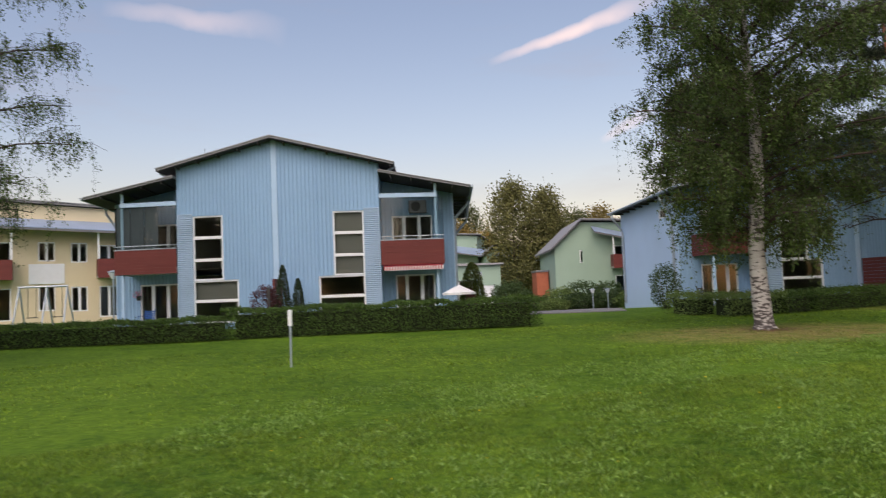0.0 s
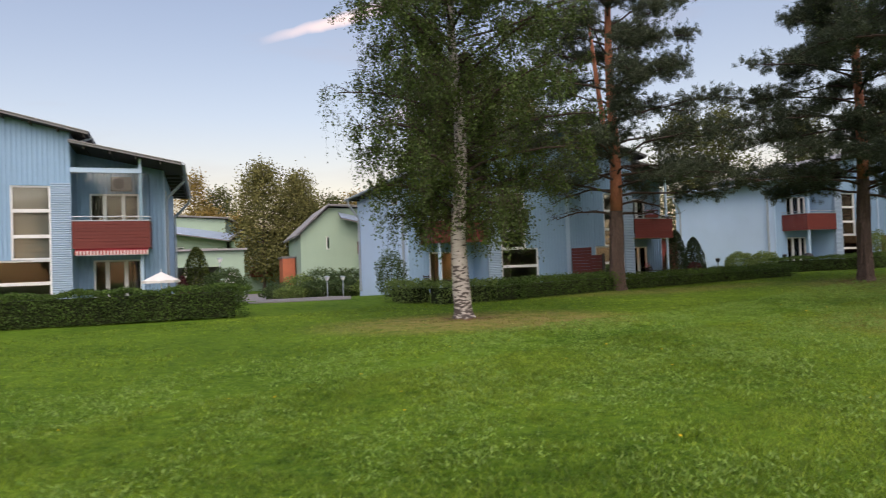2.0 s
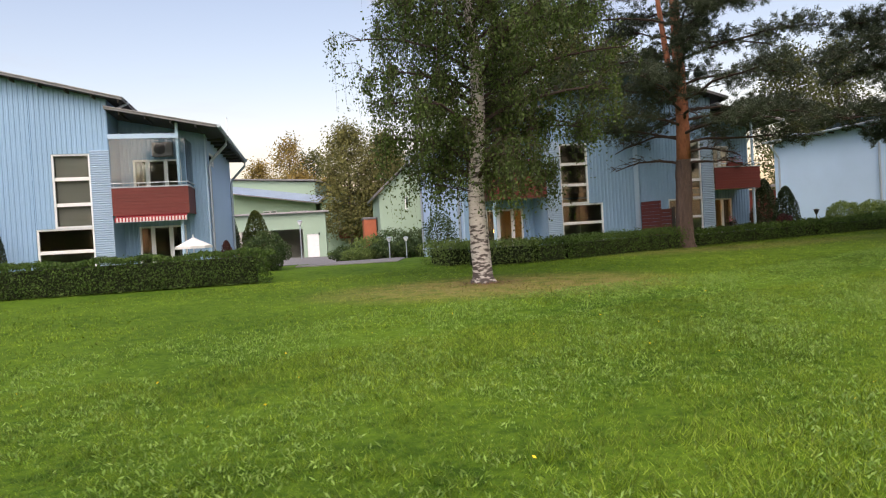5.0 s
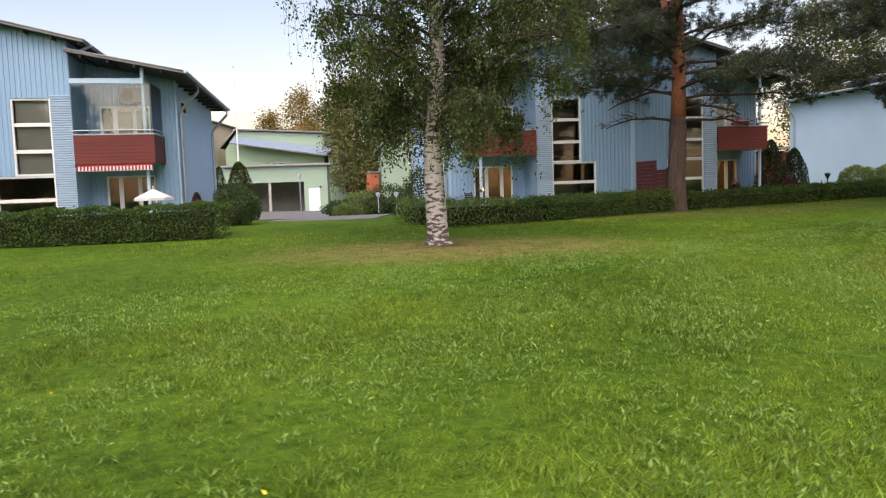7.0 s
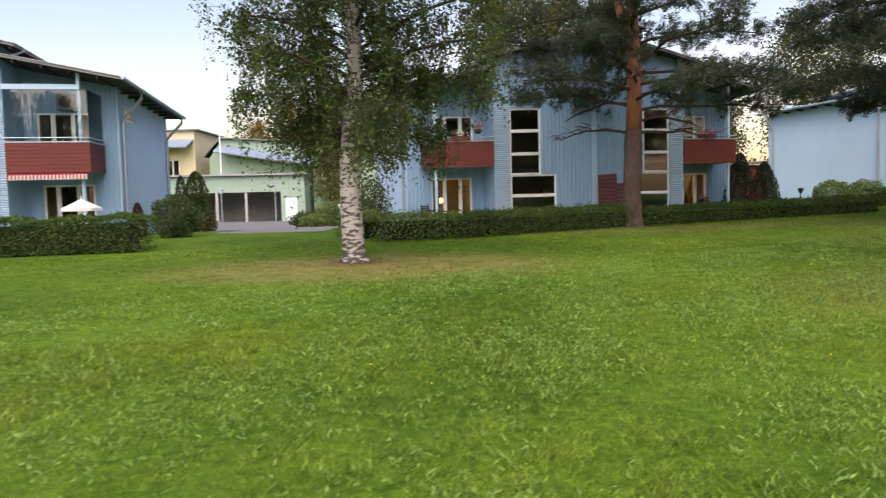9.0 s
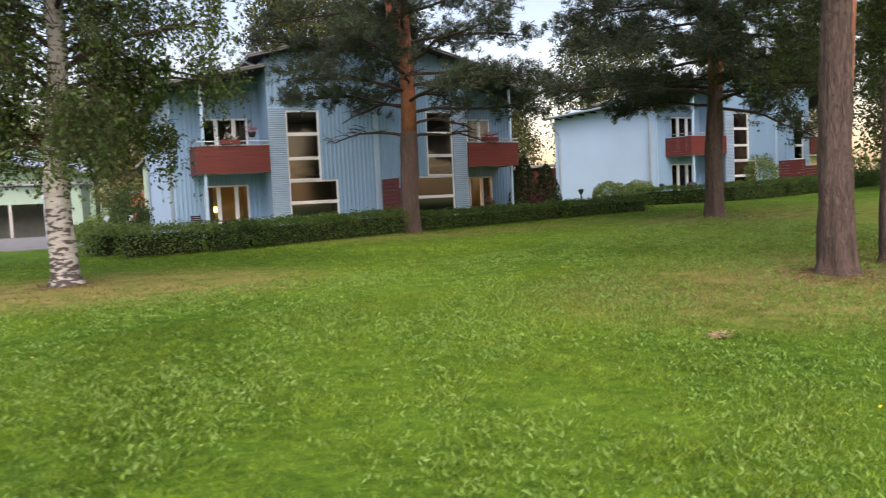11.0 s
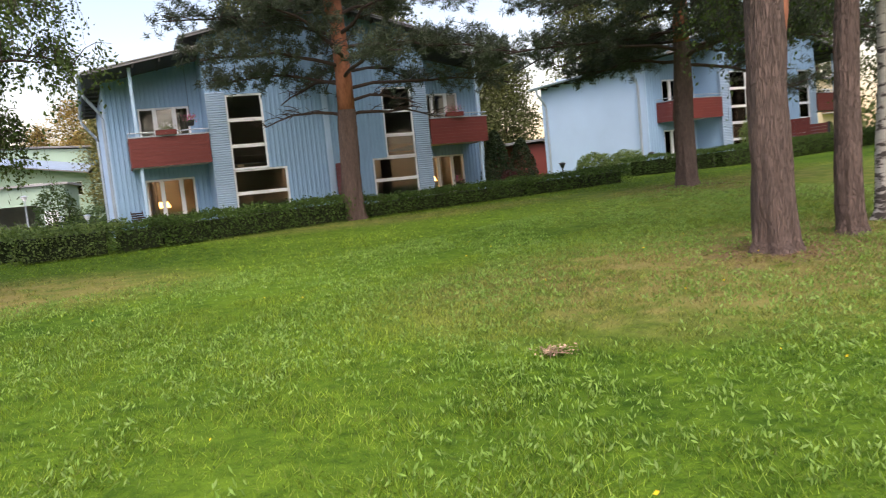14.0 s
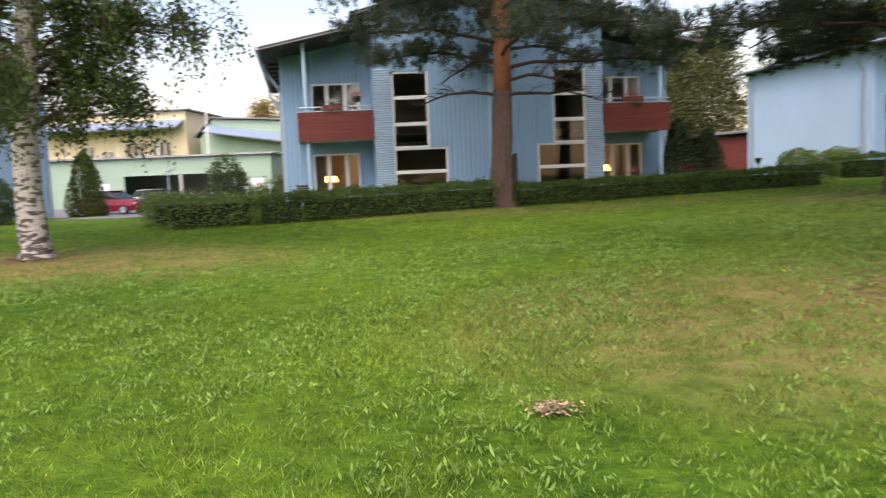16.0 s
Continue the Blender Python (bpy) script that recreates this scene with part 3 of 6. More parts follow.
def curtain(house, fn, flip, L0, L1, z0, z1, d):
    s = Shape(fn, flip)
    n = max(4, int((L1 - L0) / 0.05))
    for i in range(n):
        a, b = L0 + (L1 - L0) * i / n, L0 + (L1 - L0) * (i + 1) / n
        s.face([(a, d + 0.03 * math.sin(i * 1.7), z0), (b, d + 0.03 * math.sin((i + 1) * 1.7), z0), (b, d + 0.03 * math.sin((i + 1) * 1.7), z1), (a, d + 0.03 * math.sin(i * 1.7), z1)])
    part("curtain", s, CURTAIN, house, "pale grey-beige curtain behind the glass")


def downpipe(house, fn, flip, L, d, z_eave, L_eave, d_eave):
    s = Shape(fn, flip)
    s.tube([(L_eave, d_eave, z_eave), (L_eave - 0.02, d_eave, z_eave - 0.25), (L + 0.05, d, z_eave - 0.95), (L, d, z_eave - 1.15), (L, d, 0.1)], 0.062, 8)
    s.tube([(L_eave, d_eave, z_eave - 0.06), (L_eave, d_eave, z_eave + 0.1)], [0.06, 0.13], 8)
    part("downpipe", s, PIPE, house, "blue-grey rain pipe with a funnel head")


def upper_line(L):
    return 7.98 - 0.235 * L


def lower_line(L):
    return 6.5 - 0.19 * (L - 4.27)


def side_of_house(house, side, opts):
    fn, flip = wing(side, opts.get("skew", 0.0)), side < 0
    off = opts.get("shift", 0.0)
    a0, a1, a2, a3 = 1.6 + off, 2.25 + off, 3.58 + off, 4.27 + off
    bal, end = 7.05 + off, opts.get("end", 7.7) + off
    # facade of the tall middle block
    s = Shape(fn, flip)
    holes = [(a0, a2, 0.25, 2.08), (a1, a2, 2.0801, 4.86)]
    clad_wall(s, 0.0, a2, 0.0, -0.3, upper_line, holes)
    clad_wall(s, a2, a3, 0.0, 4.9, upper_line)
    part("facade_wall", s, BLUE, house, "light blue corrugated cladding")
    # slatted strip beside the windows
    s = Shape(fn, flip)
    z = -0.3
    while z < 4.9:
        s.solid([(a2 + 0.005, -0.005, z), (a3, -0.005, z), (a3, -0.045, z + 0.035), (a2 + 0.005, -0.045, z + 0.035), (a2 + 0.005, -0.045, z + 0.07), (a3, -0.045, z + 0.07), (a3, -0.005, z + 0.085), (a2 + 0.005, -0.005, z + 0.085)],
                [[0, 1, 2, 3], [3, 2, 5, 4], [4, 5, 6, 7], [0, 3, 4, 7], [1, 6, 5, 2]])
        z += 0.085
    s.box(a2 + 0.005, a3, 0.0, 0.2, -0.3, 4.9)
    tagged(part("slatted_strip", s, BLUE_STRIP, house, "pale blue-grey horizontal slats"), kind="stuff")
    # inner side of the block, down to the terrace and up past the low roof
    s = Shape(fn, flip)
    s.face([(a3, 0, -0.3), (a3, 9, -0.3), (a3, 9, upper_line(a3) - 0.45), (a3, 0, upper_line(a3))])
    s.face([(a3 - 0.2, 0.22, -0.3), (a3 - 0.2, 9, -0.3), (a3 - 0.2, 9, upper_line(a3) - 0.45), (a3 - 0.2, 0.22, upper_line(a3))])
    part("block_side_wall", s, BLUE, house)
    # recessed wall behind the balcony and terrace
    s = Shape(fn, flip)
    u0, u1, u2, u3 = a3 + 0.45, a3 + 2.3, 2.72, 4.75
    g0, g1 = a3 + 0.55, a3 + 2.35
    clad_wall(s, a3, end, 1.7, -0.3, lambda L: lower_line(L) - 0.06, [(u0, u1, u2, u3), (g0, g1, 0.08, 2.05)])
    part("recess_wall", s, BLUE, house)
    s = Shape(fn, flip)
    hole = opts.get("gable_window")
    clad_wall_gable(s, end, 1.7, 9.0, hole, lower_line(end) - 0.05)
    part("gable_wall", s, BLUE_FLAT, house, "smooth light blue gable wall")
    s = Shape(fn, flip)
    s.box(end - 0.02, end + 0.035, 1.66, 1.76, -0.3, lower_line(end) - 0.02)
    part("corner_trim", s, BLUE_TRIM, house, "pale blue upright corner trim")
    s = Shape(fn, flip)
    s.box(0.0, 0.06 + off * 0.5, -0.06, -0.026, -0.3, upper_line(0) - 0.02)
    part("fold_trim", s, BLUE_TRIM, house, "pale blue upright trim at the fold")
    # windows
    window(house, fn, flip, a0, a2, 0.25, 2.08, 0.06, bars_h=(1.2,))
    window(house, fn, flip, a1, a2, 2.085, 4.86, 0.06, bars_h=(2.96, 3.92))
    window(house, fn, flip, u0, u1, u2, u3, 1.76, bars_v=(u0 + 0.55, u0 + 1.25), name="balcony_door", label="white framed glazed balcony door and side lights")
    window(house, fn, flip, g0, g1, 0.08, 2.05, 1.76, bars_v=(g0 + 0.5, g0 + 1.2), name="terrace_door", label="white framed glazed terrace door and side lights")
    if opts.get("blind"):
        blinds(house, fn, flip, a1, a2, 2.1, 4.84, 0.06, opts["blind"])
    if opts.get("low_blind"):
        blinds(house, fn, flip, a0, a2, 0.3, 2.05, 0.06, opts["low_blind"])
    curtain(house, fn, flip, g1 - 0.42, g1 - 0.04, 0.1, 2.0, 2.02)
    curtain(house, fn, flip, u0 + 0.04, u0 + 0.35, 2.75, 4.7, 2.02)
    # rooms behind the glass
    s = Shape(fn, flip)
    for za, zb in ((-0.05, 2.3), (2.6, 5.0)):
        for La, Lb, da in ((0.1, a3 - 0.22, 0.24), (a3 + 0.02, end - 0.3, 1.93)):
            s.face([(La, da, za), (Lb, da, za), (Lb, 6, za), (La, 6, za)])
            s.face([(La, da, zb), (La, 6, zb), (Lb, 6, zb), (Lb, da, zb)])
            s.face([(La, 6, za), (Lb, 6, za), (Lb, 6, zb), (La, 6, zb)])
            s.face([(Lb, da, za), (Lb, 6, za), (Lb, 6, zb), (Lb, da, zb)])
            s.face([(La, da, za), (La, 6, za), (La, 6, zb), (La, da, zb)])
    part("room_shell", s, ROOM, house)
    # terrace slab and balcony
    s = Shape(fn, flip)
    s.box(a3, bal + 0.1, -0.1, 1.7, -0.3, 0.03)
    part("terrace_slab", s, CONCRETE, house, "grey concrete terrace slab")
    s = Shape(fn, flip)
    s.box(a3 + 0.02, bal - 0.05, -0.02, 1.69, 2.48, 2.64)
    balcony = part("balcony", s, CONCRETE, house)
    n = 8
    for i in range(n):
        p = Shape(fn, flip)
        z = 2.46 + i * 1.05 / n
        p.box(a3 + 0.02, bal, -0.11, -0.06, z, z + 1.05 / n - 0.008)
        p.box(bal - 0.05, bal, -0.055, 1.69, z, z + 1.05 / n - 0.008)
        part("board", p, RED, balcony, "" if i else "red-brown horizontal boards")
    s = Shape(fn, flip)
    s.box(a3 + 0.04, bal - 0.015, -0.055, -0.03, 2.47, 3.5)
    part("backing", s, RED, balcony)
    s = Shape(fn, flip)
    s.box(a3, bal + 0.03, -0.13, -0.03, 3.512, 3.55)
    s.box(bal - 0.07, bal + 0.03, -0.03, 1.69, 3.512, 3.55)
    part("cap", s, PIPE, balcony, "grey metal cap on the boards")
    s = Shape(fn, flip)
    s.tube([(a3 + 0.02, -0.1, 3.68), (bal, -0.1, 3.68), (bal, 1.68, 3.68)], 0.022, 6)
    L = a3 + 0.1
    while L < bal:
        s.tube([(L, -0.1, 3.54), (L, -0.1, 3.68)], 0.012, 5)
        L += 0.9
    part("rail", s, PIPE, balcony, "thin galvanised hand rail")
    s = Shape(fn, flip)
    s.box(bal - 0.38, bal - 0.26, 0.0, 0.12, 0.03, 2.47, c=0.02)
    s.box(bal - 0.38, bal - 0.26, -0.02, 0.1, 3.56, lower_line(bal - 0.3) - 0.02, c=0.02)
    part("post", s, BLUE_TRIM, house, "pale blue square post")
    if opts.get("glazed"):
        s = Shape(fn, flip)
        s.box(a3, bal - 0.26, -0.08, 0.02, 5.38, 5.56)
        part("beam", s, BLUE_TRIM, house, "pale grey-blue cross beam")
        for i in range(4):
            g = Shape(fn, flip)
            w = (bal - a3 - 0.1) / 4
            g.box(a3 + 0.04 + i * w, a3 + 0.03 + (i + 1) * w, -0.04, -0.03, 3.56, 5.37)
            p = part("balcony_pane", g, GLASS, house, "frameless balcony glass")
            p.visible_shadow = False
        if opts.get("screens"):
            for i in range(3):
                g = Shape(fn, flip)
                g.box(a3 + 0.85 + i * 0.63, a3 + 1.45 + i * 0.63, 0.03, 0.04, 3.57, 5.36)
                part("roller_screen", g, SCREEN, house, "grey-blue blind behind the balcony glass")
            g = Shape(fn, flip)
            g.box(bal - 0.08, bal - 0.07, 0.15, 1.66, 3.57, 5.36)
            part("roller_screen", g, SCREEN, house)
        g = Shape(fn, flip)
        g.box(bal - 0.03, bal - 0.02, -0.03, 1.66, 3.56, 5.37)
        part("balcony_pane", g, GLASS, house).visible_shadow = False
    # roofs: top sheet, dark underside, brown-grey fascia
    s = Shape(fn, flip)
    t = 0.12
    e = 5.0 + off

    def plate(L0, L1, d0, d1, line, tilt):
        zz = lambda L, d: line(L) + t - tilt * max(0, d)
        top = [(L0, d0, zz(L0, d0)), (L1, d0, zz(L1, d0)), (L1, d1, zz(L1, d1)), (L0, d1, zz(L0, d1))]
        k = Shape(fn, flip)
        k.slab(top, 0.03, 0, 0)
        low = [(x, y, z - 0.032) for x, y, z in top]
        low = [(L0, d0 + 0.03, low[0][2]), (L1 - 0.03, d0 + 0.03, low[1][2]), (L1 - 0.03, d1, low[2][2]), (L0, d1, low[3][2])]
        k.slab(low, t - 0.032, 1, 2)
        return k

    up = part("upper_roof", plate(0, e, -0.6, 9.4, upper_line, 0.05), [GREY_METAL, FASCIA, SOFFIT], house, "grey sheet roof with dark soffit")
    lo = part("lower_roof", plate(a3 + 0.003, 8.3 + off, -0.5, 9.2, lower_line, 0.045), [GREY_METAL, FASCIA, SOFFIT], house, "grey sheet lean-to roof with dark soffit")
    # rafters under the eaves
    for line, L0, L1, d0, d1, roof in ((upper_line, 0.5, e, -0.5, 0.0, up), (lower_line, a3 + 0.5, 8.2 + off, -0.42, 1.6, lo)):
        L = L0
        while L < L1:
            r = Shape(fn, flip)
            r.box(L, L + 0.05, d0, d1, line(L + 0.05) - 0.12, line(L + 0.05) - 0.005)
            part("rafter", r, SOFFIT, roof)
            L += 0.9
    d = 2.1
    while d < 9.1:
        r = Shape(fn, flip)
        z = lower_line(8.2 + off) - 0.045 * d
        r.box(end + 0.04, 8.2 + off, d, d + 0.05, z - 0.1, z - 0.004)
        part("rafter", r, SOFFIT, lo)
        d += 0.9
    s = Shape(fn, flip)
    s.tube([(8.36 + off, -0.5, lower_line(8.3 + off) + 0.06), (8.36 + off, 9.2, lower_line(8.3 + off) - 0.33)], 0.065, 8)
    part("gutter", s, PIPE, house, "grey metal eaves gutter")
    for dd in (2.1, 8.6):
        downpipe(house, fn, flip, end + 0.08, dd, lower_line(8.3 + off) - 0.045 * dd, 8.36 + off, dd)
    s = Shape(fn, flip)
    s.tube([(e + 0.04, 0.15, upper_line(e) + 0.02), (e - 0.42, 0.15, upper_line(e) - 0.22)], 0.055, 8)
    part("roof_spout", s, PIPE, house, "short grey rain spout under the upper eave")
    if opts.get("awning"):
        s = Shape(fn, flip)
        n = 44
        for i in range(n):
            x0, x1 = a3 + 0.12 + (bal - a3 - 0.2) * i / n, a3 + 0.12 + (bal - a3 - 0.2) * (i + 1) / n
            s.solid([(x0, 0.02, 2.44), (x1, 0.02, 2.44), (x1, -0.34, 2.36), (x0, -0.34, 2.36)], [[0, 1, 2, 3]], 0)
            s.solid([(x0, -0.34, 2.36), (x1, -0.34, 2.36), (x1, -0.36, 2.2 - 0.02 * (i % 2)), (x0, -0.36, 2.2 - 0.02 * (i % 2))], [[0, 1, 2, 3]], i % 2)
        s.box(a3 + 0.1, bal - 0.06, -0.1, 0.05, 2.44, 2.47, 0)
        part("awning", s, [STRIPE_RED, STRIPE_WHITE], house, "red and white striped rolled awning")
    return fn, flip, (a0, a1, a2, a3, bal, end)


def clad_wall_gable(s, L, d0, d1, hole, z_top):
    """The smooth end wall, with a small window where there is one."""
    ds = [d0, *(hole[:2] if hole else ()), d1]
    for a, b in zip(ds, ds[1:]):
        cut = [(hole[2], hole[3])] if hole and a == hole[0] else []
        for p, q in minus(-0.3, z_top - 0.045 * b, cut):
            qa = z_top - 0.045 * a if q == z_top - 0.045 * b else q
            s.face([(L, a, p), (L, b, p), (L, b, q), (L, a, qa)])
            s.face([(L - 0.2, b, p), (L - 0.2, a, p), (L - 0.2, a, qa), (L - 0.2, b, q)])
    if hole:
        a, b, p, q = hole
        for r in ([(L, a, p), (L, a, q), (L - 0.2, a, q), (L - 0.2, a, p)], [(L, b, p), (L - 0.2, b, p), (L - 0.2, b, q), (L, b, q)],
                  [(L, a, q), (L, b, q), (L - 0.2, b, q), (L - 0.2, a, q)], [(L, a, p), (L - 0.2, a, p), (L - 0.2, b, p), (L, b, p)]):
            s.face(r)


def blue_house(at, axis, left, right, label):
    house = thing("apartment_building", label, "house", at, axis, group="blue houses round the lawn")
    for side, opts in ((-1, left), (1, right)):
        fn, flip, k = side_of_house(house, side, opts)
        hole = opts.get("gable_window")
        if hole:
            L = k[5]
            s = Shape(fn, flip)
            a, b, p, q = hole
            s.box(L - 0.1, L - 0.02, a, b, p, p + 0.07)
            s.box(L - 0.1, L - 0.02, a, b, q - 0.07, q)
            s.box(L - 0.1, L - 0.02, a, a + 0.07, p + 0.07, q - 0.07)
            s.box(L - 0.1, L - 0.02, b - 0.07, b, p + 0.07, q - 0.07)
            w = part("gable_window", s, WHITE, house)
            g = Shape(fn, flip)
            g.box(L - 0.07, L - 0.06, a + 0.05, b - 0.05, p + 0.05, q - 0.05)
            part("pane", g, GLASS, w).visible_shadow = False
    # stepped red screen wall between the two gardens
    for v0, v1, top, label in ((-1.7, -0.08, 2.0, "red-brown stepped garden screen"), (-2.7, -1.7, 1.6, "")):
        n = int(top / 0.14)
        for i in range(n):
            s = Shape()
            s.box(0.2, 0.3, v0, v1, -0.2 + i * (top + 0.2) / n, -0.2 + (i + 1) * (top + 0.2) / n - 0.008)
            part("screen_board", s, RED, house, label if i == 0 else "")
    s = Shape()
    s.box(0.19, 0.31, -2.78, -2.7, -0.3, 1.65)
    part("screen_post", s, SOFFIT, house)
    s = Shape()
    s.box(-7.4, 7.4, 9.6, 9.8, -0.3, 6.0)
    part("back_wall", s, BLUE_FLAT, house)
    return house


HOUSE_A, HOUSE_B, HOUSE_C = (-7.39, 31.55, 0.45), (19.3, 35.56, 0.45), (45.5, 41.5, 0.85)
blue_house(HOUSE_A, 2, dict(glazed=True, screens=True, low_blind=0.5), dict(shift=0.22, glazed=True, awning=True, blind=1.0, gable_window=(2.6, 3.9, 4.55, 5.1), skew=0.035, end=7.55),
           "light blue corrugated two-storey house with glazed balconies")
blue_house(HOUSE_B, 6, dict(gable_window=(2.9, 3.8, 4.55, 5.05), skew=-0.055), dict(shift=0.22), "light blue corrugated two-storey house behind pines and a low hedge")
blue_house(HOUSE_C, 15, dict(skew=-0.14), dict(shift=0.22), "light blue two-storey house with a broad plain gable")


# ---- trees ----
def spline(p0, p1, sag, n, rng, wob):
    out = []
    for i in range(n + 1):
        f = i / n
        p = Vector(p0).lerp(Vector(p1), f)
        p.z += sag * 4 * f * (1 - f)
        w = wob * math.sin(math.pi * min(1, f + 0.1))
        out.append(p + Vector((rng.uniform(-w, w), rng.uniform(-w, w), rng.uniform(-w, w) * 0.5)))
    return out


def trunk_shape(path, radii, sides, step, rough, seed, tall):
    """A trunk with bark relief: rings close together along the path, their radii broken up by noise."""
    s = Shape()
    zs, z = [], 0.0
    top = path[-1].z
    pts, rr = [], []
    for (a, ra), (b, rb) in zip(zip(path, radii), zip(path[1:], radii[1:])):
        n = max(1, int((b - a).length / step))
        for i in range(n):
            pts.append(a.lerp(b, i / n))
            rr.append(ra + (rb - ra) * i / n)
    pts.append(path[-1])
    rr.append(radii[-1])
    vs = []
    for p, r in zip(pts, rr):
        for j in range(sides):
            t = 2 * math.pi * j / sides
            c, q = math.cos(t), math.sin(t)
            w = noise.noise((c * 5 + seed, q * 5, p.z * tall)) + 0.6 * noise.noise((c * 11, q * 11 + seed, p.z * tall * 2.2))
            flare = 1 + 0.22 * max(0, 0.5 - p.z) * math.cos(5 * t + seed)
            k = r * flare * (1 + rough * w)
            vs.append((p.x + k * c, p.y + k * q, p.z))
    n = len(pts)
    s.solid(vs, [[i * sides + j, i * sides + (j + 1) % sides, (i + 1) * sides + (j + 1) % sides, (i + 1) * sides + j] for i in range(n - 1) for j in range(sides)])
    return s


def birch(at, height, r0, crown_r, low, n_limbs, n_leaf, seed, label, lean=(0, 0), leaf=0.072, low_hang=1.2, mat=None, inner=0):
    """A silver birch: a tapered trunk, rising limbs and long hanging twigs set with small leaves."""
    rnd, rng = random.Random(seed), np.random.default_rng(seed)
    tree = thing("birch_tree", label, "tree", (*at, ground_z(*at) - 0.05))
    s = Shape()
    path = [Vector((lean[0] * (i / 12) ** 1.3 + 0.12 * math.sin(i * 1.1 + seed), lean[1] * (i / 12) ** 1.3 + 0.1 * math.cos(i * 0.9 + seed) - 0.1 * math.cos(seed), height * i / 12)) for i in range(13)]
    path[0].x, path[0].y = path[1].x * 0.4, path[1].y * 0.4
    path.insert(1, path[0].lerp(path[1], 0.18))
    radii = [r0 * 1.45, r0 * 1.02] + [max(0.02, r0 * (1 - 0.075 * i)) for i in range(1, 13)]
    s = trunk_shape(path, radii, 28, 0.12, 0.07, seed, 1.6)
    part("trunk", s, BIRCH_BARK, tree, "white bark with rough black fissures", smooth=True)
    b = Shape()
    cent = []
    for k in range(n_limbs):
        f = low + (0.97 - low) * (k + rnd.random()) / n_limbs
        i = min(int(f * 12) + 1, 12)
        p = path[i].lerp(path[min(i + 1, 13)], (f * 12) % 1)
        az = k * 2.4 + rnd.uniform(-0.5, 0.5)
        rel = (f - low) / (1 - low)
        reach = crown_r * (0.45 + 0.68 * math.sin(math.pi * min(1, rel * 0.95 + 0.06))) * (1 - 0.4 * rel ** 2) * rnd.uniform(0.75, 1.1) * (1 + 0.08 * math.cos(az))
        tip = p + Vector((math.cos(az) * reach, math.sin(az) * reach, reach * rnd.uniform(0.15, 0.55) * (0.4 + rel)))
        limb = spline(p, tip, 0.35, 6, rnd, 0.12)
        b.tube(limb, [r0 * 0.2 * (1 - rel * 0.5) * (1 - j / 7) + 0.008 for j in range(7)], 6)
        for q in range(rnd.randint(14, 19)):
            g = rnd.uniform(0.12, 1.0)
            j = min(int(g * 6), 5)
            p2 = limb[j].lerp(limb[j + 1], (g * 6) % 1)
            az2 = az + rnd.uniform(-1.5, 1.5)
            r2 = reach * rnd.uniform(0.12, 0.34)
            t2 = p2 + Vector((math.cos(az2) * r2, math.sin(az2) * r2, rnd.uniform(-0.3, 0.5)))
            twig = spline(p2, t2, 0.2, 3, rnd, 0.06)
            b.tube(twig, [0.011, 0.008, 0.006, 0.004], 4, cap=False)
            for h in range(rnd.randint(4, 7)):
                g2 = rnd.uniform(0.2, 1.0)
                jj = min(int(g2 * 3), 2)
                p3 = twig[jj].lerp(twig[jj + 1], (g2 * 3) % 1)
                drop = rnd.uniform(0.25, low_hang) * (1.1 - 0.4 * rel) * (1.75 if rnd.random() < 0.16 else 1.0) * (1 - 0.3 * max(0.0, math.cos(az - 0.45)))
                sway = Vector((rnd.uniform(-0.25, 0.25), rnd.uniform(-0.25, 0.25), -drop))
                b.tube([p3, p3 + sway * 0.5 + Vector((0, 0, 0.06)), p3 + sway], [0.004, 0.003, 0.002], 3, cap=False)
                cent.append((p3, sway))
    # short leafy shoots close round the stem
    for k in range(inner):
        z, az, r = height * rnd.uniform(low + 0.02, 0.8), rnd.uniform(0, 6.28), rnd.uniform(0.45, 1.7)
        p = path[min(int(z / height * 12) + 1, 12)]
        p3 = Vector((p.x + math.cos(az) * r, p.y + math.sin(az) * r, z))
        b.tube([Vector((p.x, p.y, z - 0.2)), p3], [0.012, 0.005], 4, cap=False)
        sway = Vector((rnd.uniform(-0.2, 0.2), rnd.uniform(-0.2, 0.2), -rnd.uniform(0.4, 1.0)))
        b.tube([p3, p3 + sway], [0.004, 0.002], 3, cap=False)
        cent.append((p3, sway))
    tagged(part("branch", b, TWIG, tree, "thin dark hanging branches"), kind="stuff")
    P = np.array([c[0] for c in cent])
    S = np.array([c[1] for c in cent])
    pick = rng.integers(0, len(cent), n_leaf)
    c = P[pick] + S[pick] * rng.uniform(0, 1.05, n_leaf)[:, None] + rng.normal(0, 0.075, (n_leaf, 3))
    tagged(leaves("crown", c, leaf, rng, mat or BIRCH_LEAF, tree, droop=0.7), "small green leaves on hanging twigs")
    return tree


